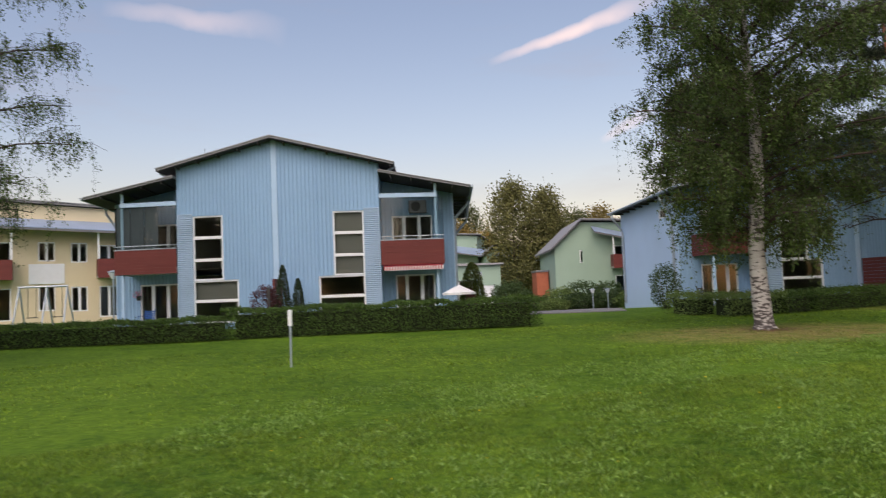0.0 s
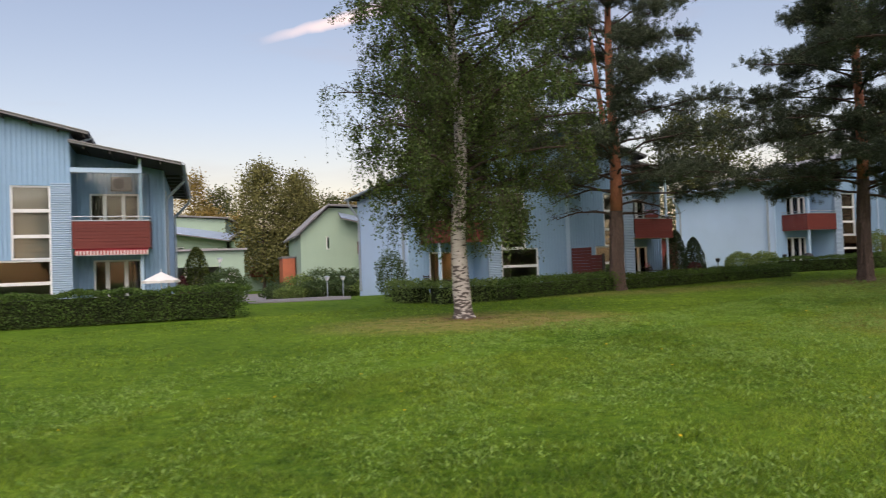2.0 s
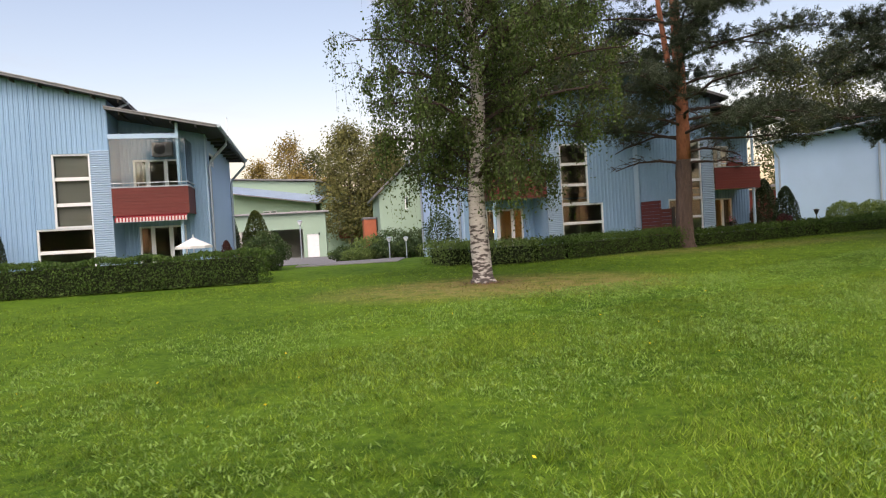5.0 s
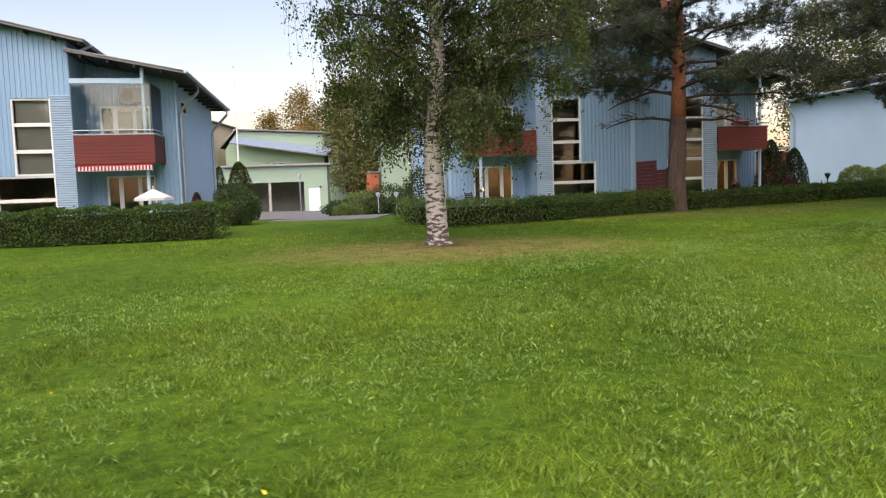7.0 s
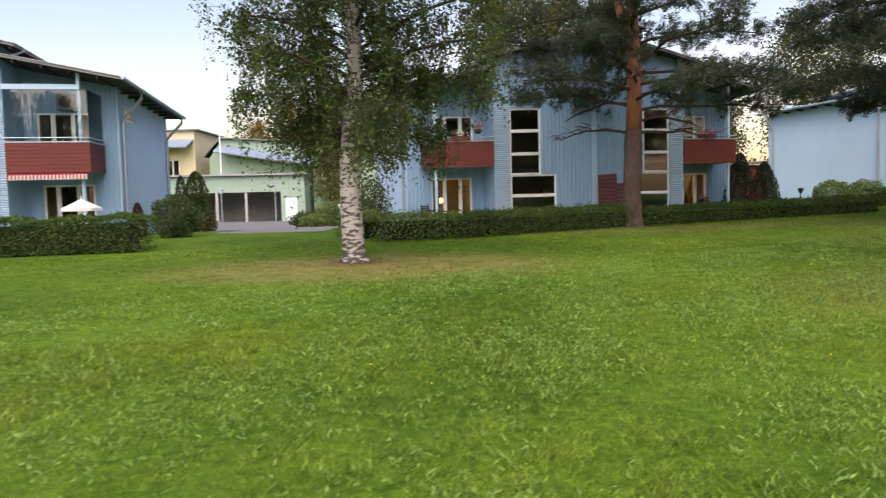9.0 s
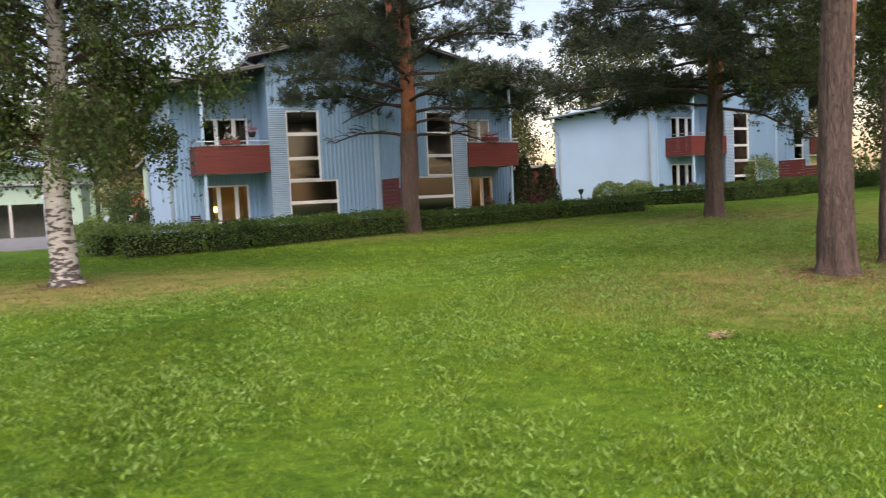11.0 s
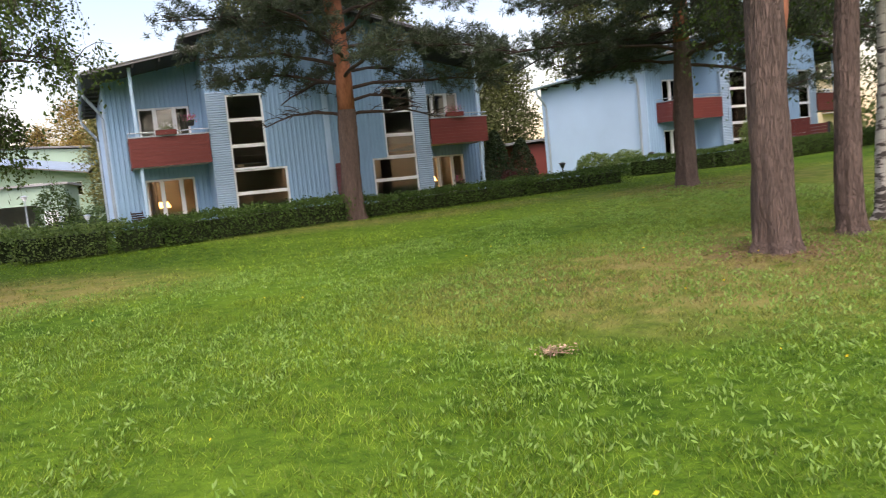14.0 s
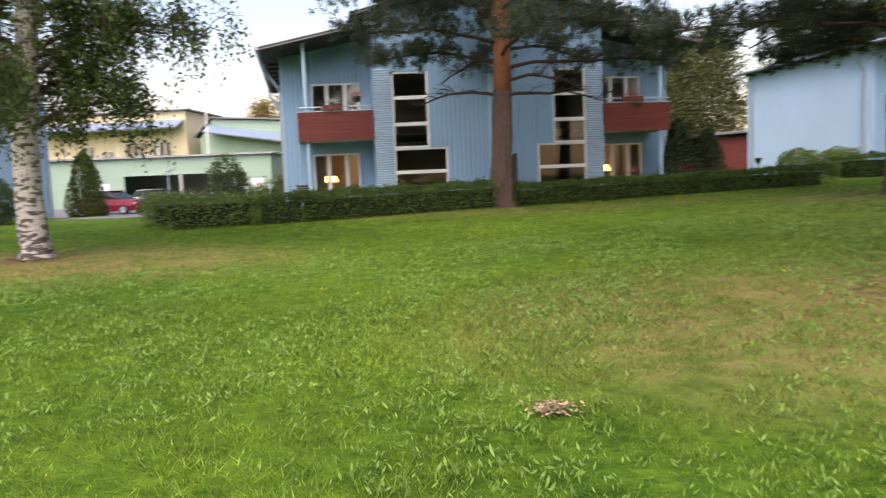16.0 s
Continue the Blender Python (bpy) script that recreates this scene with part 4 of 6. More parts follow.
def pine(at, height, r0, low, crown_r, n_limbs, n_tuft, seed, label, red_from=0.4, lean=(0, 0), fork=None, dead=0, droop=0.1, needles=26, extra=()):
    """A Scots pine: grey plated bark below, orange above, level crooked limbs with tufts of needles."""
    rnd, rng = random.Random(seed), np.random.default_rng(seed)
    tree = thing("pine_tree", label, "tree", (*at, ground_z(*at) - 0.05))
    n = 14
    path = [Vector((lean[0] * i / n + 0.07 * math.sin(i * 0.8 + seed), lean[1] * i / n + 0.07 * math.cos(i * 0.7 + seed), height * i / n)) for i in range(n + 1)]
    path[0].x, path[0].y = path[1].x, path[1].y
    path.insert(1, path[0].lerp(path[1], 0.2))
    radii = [r0 * 1.3, r0 * 1.05] + [max(0.03, r0 * (1 - 0.055 * i)) for i in range(1, n + 1)]
    cut = max(3, int(red_from * n))
    s = trunk_shape(path[:cut + 1], radii[:cut + 1], 48, 0.1, 0.17, seed, 0.8)
    part("trunk", s, BARK, tree, "grey-brown fissured bark", smooth=True)
    s = Shape()
    s.tube(path[cut:], radii[cut:], 12)
    limbs = []
    if fork:
        zf, reach, tall = fork
        i = int(zf / height * n) + 1
        p = path[i]
        limbs.append([p, p + Vector((reach * 0.5, 0.1, tall * 0.25)), p + Vector((reach * 0.75, 0.15, tall * 0.6)), p + Vector((reach, 0.2, tall))])
        s.tube(limbs[0], [radii[i] * 0.62, radii[i] * 0.5, radii[i] * 0.4, radii[i] * 0.25], 10)
    part("upper_trunk", s, BARK_RED, tree, "orange flaking bark", smooth=True)
    b = Shape()
    tufts = []
    for k in range(n_limbs + dead):
        is_dead = k >= n_limbs
        f = rnd.uniform(low * 0.7, low * 1.25) if is_dead else low + (0.98 - low) * ((k + rnd.random()) / n_limbs) ** 1.1
        i = min(int(f * n) + 1, n)
        p = path[i].lerp(path[min(i + 1, n + 1)], (f * n) % 1)
        rel = max(0, (f - low) / (1 - low))
        az = k * 2.4 + rnd.uniform(-0.4, 0.4)
        reach = crown_r * (1.05 - 0.75 * rel ** 1.4) * rnd.uniform(0.65, 1.08) * (0.6 if is_dead else 1)
        tip = p + Vector((math.cos(az) * reach, math.sin(az) * reach, reach * (rnd.uniform(-0.05, 0.25) + 0.3 * rel - droop)))
        limb = spline(p, tip, 0.25, 6, rnd, 0.16)
        b.tube(limb, [r0 * 0.17 * (1 - rel * 0.4) * (1 - j / 7.5) + 0.008 for j in range(7)], 6)
        for q in range(rnd.randint(9, 13)):
            g = rnd.uniform(0.22, 1.0)
            j = min(int(g * 6), 5)
            p2 = limb[j].lerp(limb[j + 1], (g * 6) % 1)
            az2 = az + rnd.choice((-1, 1)) * rnd.uniform(0.3, 1.1)
            r2 = reach * rnd.uniform(0.14, 0.36) * (1.15 - 0.5 * g)
            t2 = p2 + Vector((math.cos(az2) * r2, math.sin(az2) * r2, rnd.uniform(-0.25, 0.35)))
            twig = spline(p2, t2, 0.08, 3, rnd, 0.05)
            b.tube(twig, [0.018, 0.013, 0.009, 0.005], 4, cap=False)
            if not is_dead:
                tufts += [(twig[1].lerp(twig[3], u), (twig[3] - twig[1])) for u in (0.25, 0.5, 0.75, 0.95)]
            for h in range(3):
                p3 = twig[rnd.randint(1, 2)]
                t3 = p3 + Vector((rnd.uniform(-0.4, 0.4), rnd.uniform(-0.4, 0.4), rnd.uniform(-0.15, 0.25)))
                b.tube([p3, t3], [0.008, 0.004], 3, cap=False)
                if not is_dead:
                    tufts += [(p3.lerp(t3, u), t3 - p3) for u in (0.5, 1.0)]
    tagged(part("branch", b, TWIG, tree, "crooked dark branches"), kind="stuff")
    P = np.array([t[0] for t in tufts])
    D = np.array([t[1] for t in tufts])
    D /= np.linalg.norm(D, axis=1)[:, None] + 1e-6
    pick = rng.integers(0, len(P), n_tuft) if n_tuft < len(P) else np.concatenate([np.arange(len(P)), rng.integers(0, len(P), n_tuft - len(P))])
    base = np.repeat(P[pick] + rng.normal(0, 0.17, (len(pick), 3)), needles, 0)
    way = unit(rng, len(base)) + 0.55 * np.repeat(D[pick], needles, 0)
    way[:, 2] += 0.15
    way /= np.linalg.norm(way, axis=1)[:, None]
    ln = rng.uniform(0.11, 0.22, len(base))[:, None]
    sd = np.cross(way, unit(rng, len(base)))
    sd *= 0.013 / (np.linalg.norm(sd, axis=1)[:, None] + 1e-6)
    base = base + rng.normal(0, 0.05, base.shape)
    ob = new("crown", tris_mesh("crown", np.stack([base - sd, base + sd, base + way * ln], 1), PINE_NEEDLE))
    ob.parent = tree
    tagged(ob, "tufts of dark green needles", kind="stuff")
    return tree


def bush(at, size, n, leaf, mat, seed, label, name="shrub", category="shrub", cone=False, stems=True, group=""):
    """A shrub of loose leaves round short stems; cone: the pointed shape of a clipped conifer."""
    rng, rnd = np.random.default_rng(seed), random.Random(seed)
    sx, sy, sz = size
    t = thing(name, label, category, (*at, ground_z(*at) - 0.03), group=group)
    s = Shape()
    for k in range(5):
        a = k * 1.26 + rnd.random()
        s.tube([(0.06 * math.cos(a), 0.06 * math.sin(a), 0), (sx * 0.2 * math.cos(a), sy * 0.2 * math.sin(a), sz * 0.4), (sx * (0.1 if cone else 0.35) * math.cos(a), sy * (0.1 if cone else 0.35) * math.sin(a), sz * 0.78)], [0.035, 0.022, 0.008], 5)
    part("stems", s, TWIG, t)
    d = unit(rng, n)
    r = rng.uniform(0.35, 1, n) ** 0.45
    lump = 1 + 0.16 * np.sin(d[:, 0] * 5 + seed) * np.cos(d[:, 1] * 4 + d[:, 2] * 5)
    if cone:
        h = rng.uniform(0, 1, n) ** 1.25
        a = rng.uniform(0, 2 * np.pi, n)
        w = np.sqrt(np.clip(1 - h, 0, 1)) * np.clip(0.75 + h * 2, 0, 1) * (0.9 + 0.16 * np.sin(a * 5 + h * 9 + seed)) * r ** 0.6
        c = np.stack([np.cos(a) * w * sx / 2, np.sin(a) * w * sy / 2, 0.04 + h * sz], 1)
    else:
        c = d * (r * lump)[:, None] * np.array([sx / 2, sy / 2, sz * 0.55]) + np.array([0, 0, sz * 0.52])
        c[:, 2] = np.clip(c[:, 2], 0.03, None)
    leaves("foliage", c, leaf, rng, mat, t)
    return t


def hedge(points, width, height, seed, label, per_m2=850, leaf=0.075, name="hedge", mat=None, shaggy=0.06):
    """A clipped hedge along the points: a near-black box core for the inner shade and a coat of leaves, its top and
    faces uneven.
    """
    rng = np.random.default_rng(seed)
    x0, y0 = points[0]
    base = ground_z(x0, y0)
    t = thing(name, label, "hedge", (x0, y0, base))
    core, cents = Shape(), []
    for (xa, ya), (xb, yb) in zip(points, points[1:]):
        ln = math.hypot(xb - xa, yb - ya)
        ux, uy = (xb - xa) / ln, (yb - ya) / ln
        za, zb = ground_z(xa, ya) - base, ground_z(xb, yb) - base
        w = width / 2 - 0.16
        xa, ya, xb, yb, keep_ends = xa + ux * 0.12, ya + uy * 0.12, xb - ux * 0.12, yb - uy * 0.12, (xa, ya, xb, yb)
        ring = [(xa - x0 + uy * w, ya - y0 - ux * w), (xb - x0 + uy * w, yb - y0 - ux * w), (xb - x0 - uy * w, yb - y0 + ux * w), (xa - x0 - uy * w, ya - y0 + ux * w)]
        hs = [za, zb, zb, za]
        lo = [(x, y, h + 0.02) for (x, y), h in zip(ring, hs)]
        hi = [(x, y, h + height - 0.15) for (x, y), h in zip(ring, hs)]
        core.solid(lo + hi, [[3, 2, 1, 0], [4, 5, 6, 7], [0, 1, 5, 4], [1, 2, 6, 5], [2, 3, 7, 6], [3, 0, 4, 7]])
        xa, ya, xb, yb = keep_ends
        n = int(ln * (2 * height + width) * per_m2)
        u = rng.uniform(-width * 0.4, ln + width * 0.4, n)
        ring_pos = rng.uniform(0, 2 * height + width, n)
        q = np.where(ring_pos < height, -width / 2, np.where(ring_pos > height + width, width / 2, ring_pos - height - width / 2))
        h = np.where(ring_pos < height, ring_pos, np.where(ring_pos > height + width, ring_pos - height - width, height))
        bulge = 0.08 * np.sin(u * 1.9 + seed) + 0.07 * np.sin(u * 4.3 + 2) + 0.08 * np.sin(u * 9.1 + h * 7) * np.sin(u * 5.3 - h * 4)
        q = q * (1 + bulge * 0.7) * (0.92 + 0.08 * np.clip(h / height * 2, 0, 1)) + rng.normal(0, shaggy, n)
        h = h * (1 + bulge * 0.45) + rng.normal(0, shaggy * 0.7, n)
        end = np.clip(np.maximum(-u, u - ln), 0, None) / (width * 0.4)
        keep = end < np.sqrt(np.clip(1 - (2 * np.abs(q) / width) ** 2, 0.15, 1))
        u, q, h = u[keep], q[keep], np.clip(h[keep], 0.01, None)
        cents.append(np.stack([xa - x0 + ux * u - uy * q, ya - y0 + uy * u + ux * q, za + (zb - za) * u / ln + h], 1))
    part("core", core, HEDGE_CORE, t, "near-black box standing in for the shade inside the hedge")
    leaves("foliage", np.concatenate(cents), leaf, rng, mat or HEDGE, t)
    return t


def far_tree(at, height, width, seed, kind, label, n=2600, leaf=0.3, z0=None):
    """A distant tree: trunk, limbs and clumps of leaves with gaps between."""
    rng, rnd = np.random.default_rng(seed), random.Random(seed)
    t = thing({"pine": "pine_tree", "leafy": "birch_tree", "yellow": "birch_tree"}[kind], label, "tree", (*at, ground_z(*at) - 0.1 if z0 is None else z0))
    s = Shape()
    s.tube([(0, 0, 0), (0.1, 0, height * 0.5), (0, 0.1, height * 0.95)], [height * 0.014, height * 0.009, 0.03], 7)
    c = []
    k = 46
    for i in range(k):
        f = 0.12 + 0.86 * (i + rnd.random()) / k
        a = i * 2.4 + rnd.uniform(-0.4, 0.4)
        r = width / 2 * math.sin(math.pi * min(0.97, f * 0.8 + 0.17)) ** 0.8 * rnd.uniform(0.6, 1.1)
        tip = (math.cos(a) * r, math.sin(a) * r, height * f + r * 0.3)
        s.tube([(0, 0, height * f), tip], [0.05, 0.015], 4)
        m = n // k
        u = rng.uniform(0.1, 1.05, m) ** 0.5
        spread = width * 0.085
        c.append(np.array([0, 0, height * f]) + u[:, None] * (np.array(tip) - np.array([0, 0, height * f])) + rng.normal(0, spread, (m, 3)))
    part("trunk", s, TWIG, t)
    c = np.concatenate(c)
    c[:, 2] = np.clip(c[:, 2], 0.1, None)
    leaves("crown", c, leaf, rng, {"pine": FAR_PINE, "leafy": FAR_GREEN, "yellow": FAR_YELLOW}[kind], t, droop=0.4)
    return t


birch((9.3, 22.1), 14.5, 0.27, 4.15, 0.165, 60, 150000, 3, "old silver birch with white fissured trunk and hanging crown", low_hang=1.3, inner=430, leaf=0.088)
pine((19.15, 30.3), 16.5, 0.33, 0.25, 5.2, 60, 9000, 11, "tall pine with orange upper trunk beside the low hedge", red_from=0.30, fork=(6.6, -0.9, 6.0), dead=5)
pine((28.9, 26.5), 15.5, 0.31, 0.24, 5.6, 82, 13500, 17, "broad dark pine standing on the open lawn", red_from=0.36, droop=0.2)
pine((22.72, 15.65), 17.0, 0.31, 0.42, 5.0, 34, 4800, 23, "thick pine trunk with furrowed bark and a fork", red_from=0.46, fork=(3.2, 0.75, 4.5))
pine((24.5, 16.1), 16.0, 0.21, 0.45, 4.2, 26, 3200, 29, "slim pine trunk close beside a thicker one", red_from=0.5, lean=(0.9, 0.0))
birch((26.1, 16.9), 15.0, 0.2, 4.6, 0.25, 40, 110000, 31, "white birch standing behind two pine trunks", lean=(0.3, 0.2), low_hang=1.5)
birch((-15.3, 20.8), 14.0, 0.24, 4.4, 0.2, 34, 80000, 37, "birch with hanging leafy twigs at the lawn's edge", low_hang=1.6)

hedge([(-19.0, 25.6), (-7.85, 25.95)], 1.1, 0.75, 1, "clipped low green garden hedge before the blue house")
hedge([(-7.6, 26.2), (2.9, 27.13)], 1.3, 0.98, 2, "dense clipped leafy hedge before the blue house")
hedge([(9.95, 27.75), (12.1, 28.15)], 1.25, 0.74, 14, "light green bushy end of the low hedge", mat=LIGHT_BUSH, shaggy=0.12)
hedge([(12.2, 28.16), (13.4, 28.5), (19.0, 30.8)], 1.25, 0.7, 4, "low bushy green hedge before the blue house", shaggy=0.1)
hedge([(19.6, 30.95), (25.4, 31.6), (29.7, 32.3)], 1.2, 0.58, 8, "low even green hedge before the blue house", shaggy=0.08)
hedge([(9.75, 28.5), (9.15, 30.0)], 1.1, 0.72, 5, "low light green hedge along the drive", mat=LIGHT_BUSH, shaggy=0.12)
hedge([(33.2, 37.0), (36.0, 34.5), (39.5, 34.8), (50, 39.5), (62, 46)], 1.1, 0.8, 6, "low clipped green hedge before the further blue house", per_m2=640, leaf=0.08)


# ---- further houses ----
PLAIN = lambda x, y, z: (x, y, z)


def far_house(at, turn, profile, depth, mat, roofs, windows, label, balconies=(), plinth=None, group="further houses", panels=()):
    """A further house. profile: the front's top line (x, z), left to right; roofs: (x0, z0, x1, z1, sheet, front, back);
    windows: (x0, x1, z0, z1, upright bars); balconies: (x0, x1, z0, z1)."""
    h = thing("apartment_building", label, "house", at, turn, group=group)

    def top(L):
        for (xa, za), (xb, zb) in zip(profile, profile[1:]):
            if xa <= L <= xb:
                return za + (zb - za) * (L - xa) / max(1e-6, xb - xa)
        return profile[-1][1]

    s = Shape(PLAIN)
    xs = [p[0] for p in profile]
    for xa, xb in zip(xs, xs[1:]):
        clad_wall(s, xa, xb, 0.0, -0.6, top, [w[:4] for w in windows if xa <= w[0] < xb], pitch=50, relief=0.0)
    x0, x1 = xs[0], xs[-1]
    s.face([(x0, 0, -0.6), (x0, 0, top(x0)), (x0, depth, top(x0)), (x0, depth, -0.6)])
    s.face([(x1, 0, -0.6), (x1, depth, -0.6), (x1, depth, top(x1)), (x1, 0, top(x1))])
    s.face([(x0, depth, -0.6)] + [(x, depth, z) for x, z in profile] + [(x1, depth, -0.6)])
    for z in (0.0, 2.7):
        s.face([(x0, 0.25, z), (x1, 0.25, z), (x1, depth, z), (x0, depth, z)])
    part("wall", s, mat, h)
    for xa, za, xb, zb, sheet, d0, d1 in roofs:
        s = Shape(PLAIN)
        up = 0.38 * (d1 - d0) if sheet is BLUE_METAL else 0.0
        s.slab([(xa, d0, za + 0.18), (xb, d0, zb + 0.18), (xb, d1, zb + 0.18 + up), (xa, d1, za + 0.18 + up)], 0.05, 0, 0)
        s.slab([(xa + 0.03, d0 + 0.03, za + 0.129), (xb - 0.03, d0 + 0.03, zb + 0.129), (xb - 0.03, d1, zb + 0.129 + up), (xa + 0.03, d1, za + 0.129 + up)], 0.125, 1, 2)
        part("roof", s, [sheet, FASCIA, SOFFIT], h)
    for x0w, x1w, z0, z1, bars in windows:
        window(h, PLAIN, False, x0w, x1w, z0, z1, 0.05, bars_v=[x0w + (x1w - x0w) * (i + 1) / (bars + 1) for i in range(bars)])
    for xa, xb, za, zb in balconies:
        s = Shape(PLAIN)
        s.box(xa, xb, -1.2, -0.01, za - 0.12, za)
        b = part("balcony", s, CONCRETE, h)
        s = Shape(PLAIN)
        s.box(xa, xb, -1.28, -1.21, za - 0.15, zb)
        part("front_panel", s, RED, b, "red-brown board panel")
        for x in (xa, xb - 0.07):
            s = Shape(PLAIN)
            s.box(x, x + 0.07, -1.2, -0.01, za, zb)
            part("side_panel", s, RED, b)
            s = Shape(PLAIN)
            s.box(x, x + 0.09, -1.3, -1.2, zb + 0.005, zb + 1.6)
            part("post", s, WHITE, b)
    for xa, xb, za, zb, pm in panels:
        s = Shape(PLAIN)
        s.box(xa, xb, -0.05, -0.004, za, zb)
        part("panel", s, pm, h)
    if plinth:
        s = Shape(PLAIN)
        s.box(xs[0] - 0.02, xs[-1] + 0.02, -0.04, -0.004, -0.6, plinth)
        part("plinth", s, PINK, h, "pale pink rendered plinth")
    return h


# yellow house beyond the play lawn
far_house((-31.0, 40.3, 0.75), 29, [(0, 7.5), (12.4, 6.75)], 9, YELLOW,
          [(-0.5, 7.55, 13.0, 6.75, GREY_METAL, -0.4, 9.4), (-0.6, 5.75, 12.8, 5.15, BLUE_METAL, -1.6, -0.01)],
          [(7.6, 8.5, 3.65, 4.8, 1), (9.35, 10.25, 3.55, 4.75, 1), (7.6, 8.5, 0.7, 2.2, 1), (9.35, 10.25, 0.6, 2.1, 1), (4.0, 6.2, 2.8, 4.8, 1), (4.0, 6.2, 0.2, 2.1, 1), (10.9, 12.0, 2.75, 4.6, 1), (10.9, 12.0, 0.2, 2.1, 1)],
          "pale yellow two-storey house with red balconies and a blue roof", balconies=[(3.4, 6.3, 2.7, 3.7), (10.75, 12.3, 2.7, 3.7)], panels=[(7.1, 9.0, 2.3, 3.5, WHITE)])
# green house with the pink plinth between the blue ones
far_house((8.85, 66.0, 0.2), 0, [(0.37, 4.88), (2.8, 7.08), (7.93, 6.9)], 11, GREEN,
          [(-0.12, 4.58, 2.83, 7.26, GREY_METAL, -0.6, 11.4), (2.8, 7.2, 8.4, 6.95, GREY_METAL, -0.6, 11.4), (3.66, 6.0, 8.05, 5.0, BLUE_METAL, -1.4, -0.02)],
          [(2.56, 3.05, 3.5, 4.6, 0), (3.8, 4.5, 0.25, 1.6, 0), (5.6, 7.3, 3.3, 4.9, 1), (5.6, 7.3, 0.25, 2.3, 1)],
          "pale green house with a pink plinth and grey roof", balconies=[(5.25, 7.7, 3.05, 4.1)])
far_house((8.0, 70.0, 0.2), 0, [(0, 2.9), (1.1, 2.9)], 4, ORANGE, [(-0.1, 2.9, 1.2, 2.9, GREY_METAL, -0.1, 4.1)], [], "small orange-red board shed against the green house")
# houses behind the carports
far_house((-27.0, 96.0, 0.45), -6, [(0, 9.7), (17.5, 9.7)], 10, YELLOW, [(-0.6, 9.7, 18, 9.7, GREY_METAL, -0.5, 10.4), (-0.6, 7.6, 17.4, 7.6, BLUE_METAL, -2.6, -0.01)],
          [(5.2, 6.6, 4.2, 6.2, 1), (7.6, 8.8, 3.6, 5.6, 1), (10.2, 12.6, 3.6, 6.4, 2), (13.4, 15.6, 3.6, 6.4, 2)],
          "pale yellow two-storey house with a blue lean-to roof", balconies=[(1.2, 4.2, 3.2, 4.4), (10.0, 14.6, 3.2, 4.4)])
far_house((-8.0, 94.0, 0.45), -8, [(0, 6.5), (1.5, 8.6), (11.5, 7.9)], 10, GREEN, [(-0.5, 6.6, 1.5, 8.7, GREY_METAL, -0.5, 10.4), (1.5, 8.65, 12, 7.95, GREY_METAL, -0.5, 10.4), (1.2, 7.0, 12.4, 5.2, BLUE_METAL, -2.2, -0.01)],
          [(5.2, 6.8, 3.6, 4.8, 1), (8.2, 10.6, 3.2, 4.6, 2)], "pale green house with a sloping blue lean-to roof", panels=[(1.6, 4.6, 2.4, 4.6, BLUE_TRIM)])
far_house((4.2, 88.0, 0.45), 4, [(0, 5.2), (1.3, 6.3), (6.4, 5.5)], 10, GREEN, [(-0.4, 5.2, 1.3, 6.5, GREY_METAL, -0.5, 10.4), (1.3, 6.5, 6.9, 5.6, GREY_METAL, -0.5, 10.4), (1.0, 5.0, 7.0, 4.0, BLUE_METAL, -1.6, -0.01)],
          [(3.0, 4.2, 2.2, 3.6, 1), (5.0, 6.0, 2.2, 3.6, 1)], "pale green house with a sloping roof and red balcony", balconies=[(1.6, 4.0, 1.2, 2.2)])
far_house((37.4, 60.0, 0.9), 0, [(0, 2.6), (5.0, 2.6)], 5, RED, [(-1.0, 2.6, 5.6, 2.95, GREY_METAL, -0.6, 5.4)], [], "low red-brown outbuilding with a blue-grey sloping roof")
far_house((54.0, 52.0, 1.15), 22, [(0, 5.2), (14.0, 5.2)], 9, YELLOW, [(-0.5, 5.2, 14.6, 5.2, GREY_METAL, -0.5, 9.4)], [(2, 3.6, 3.0, 4.5, 1), (5, 6.6, 3.0, 4.5, 1), (8.5, 10, 3.0, 4.5, 1), (2, 3.6, 0.4, 2, 1), (5.0, 6.6, 0.4, 2, 1)],
          "pale beige two-storey house half hidden by trees", balconies=[(1.6, 4.4, 2.6, 3.5), (8.2, 11.4, 2.6, 3.5)])


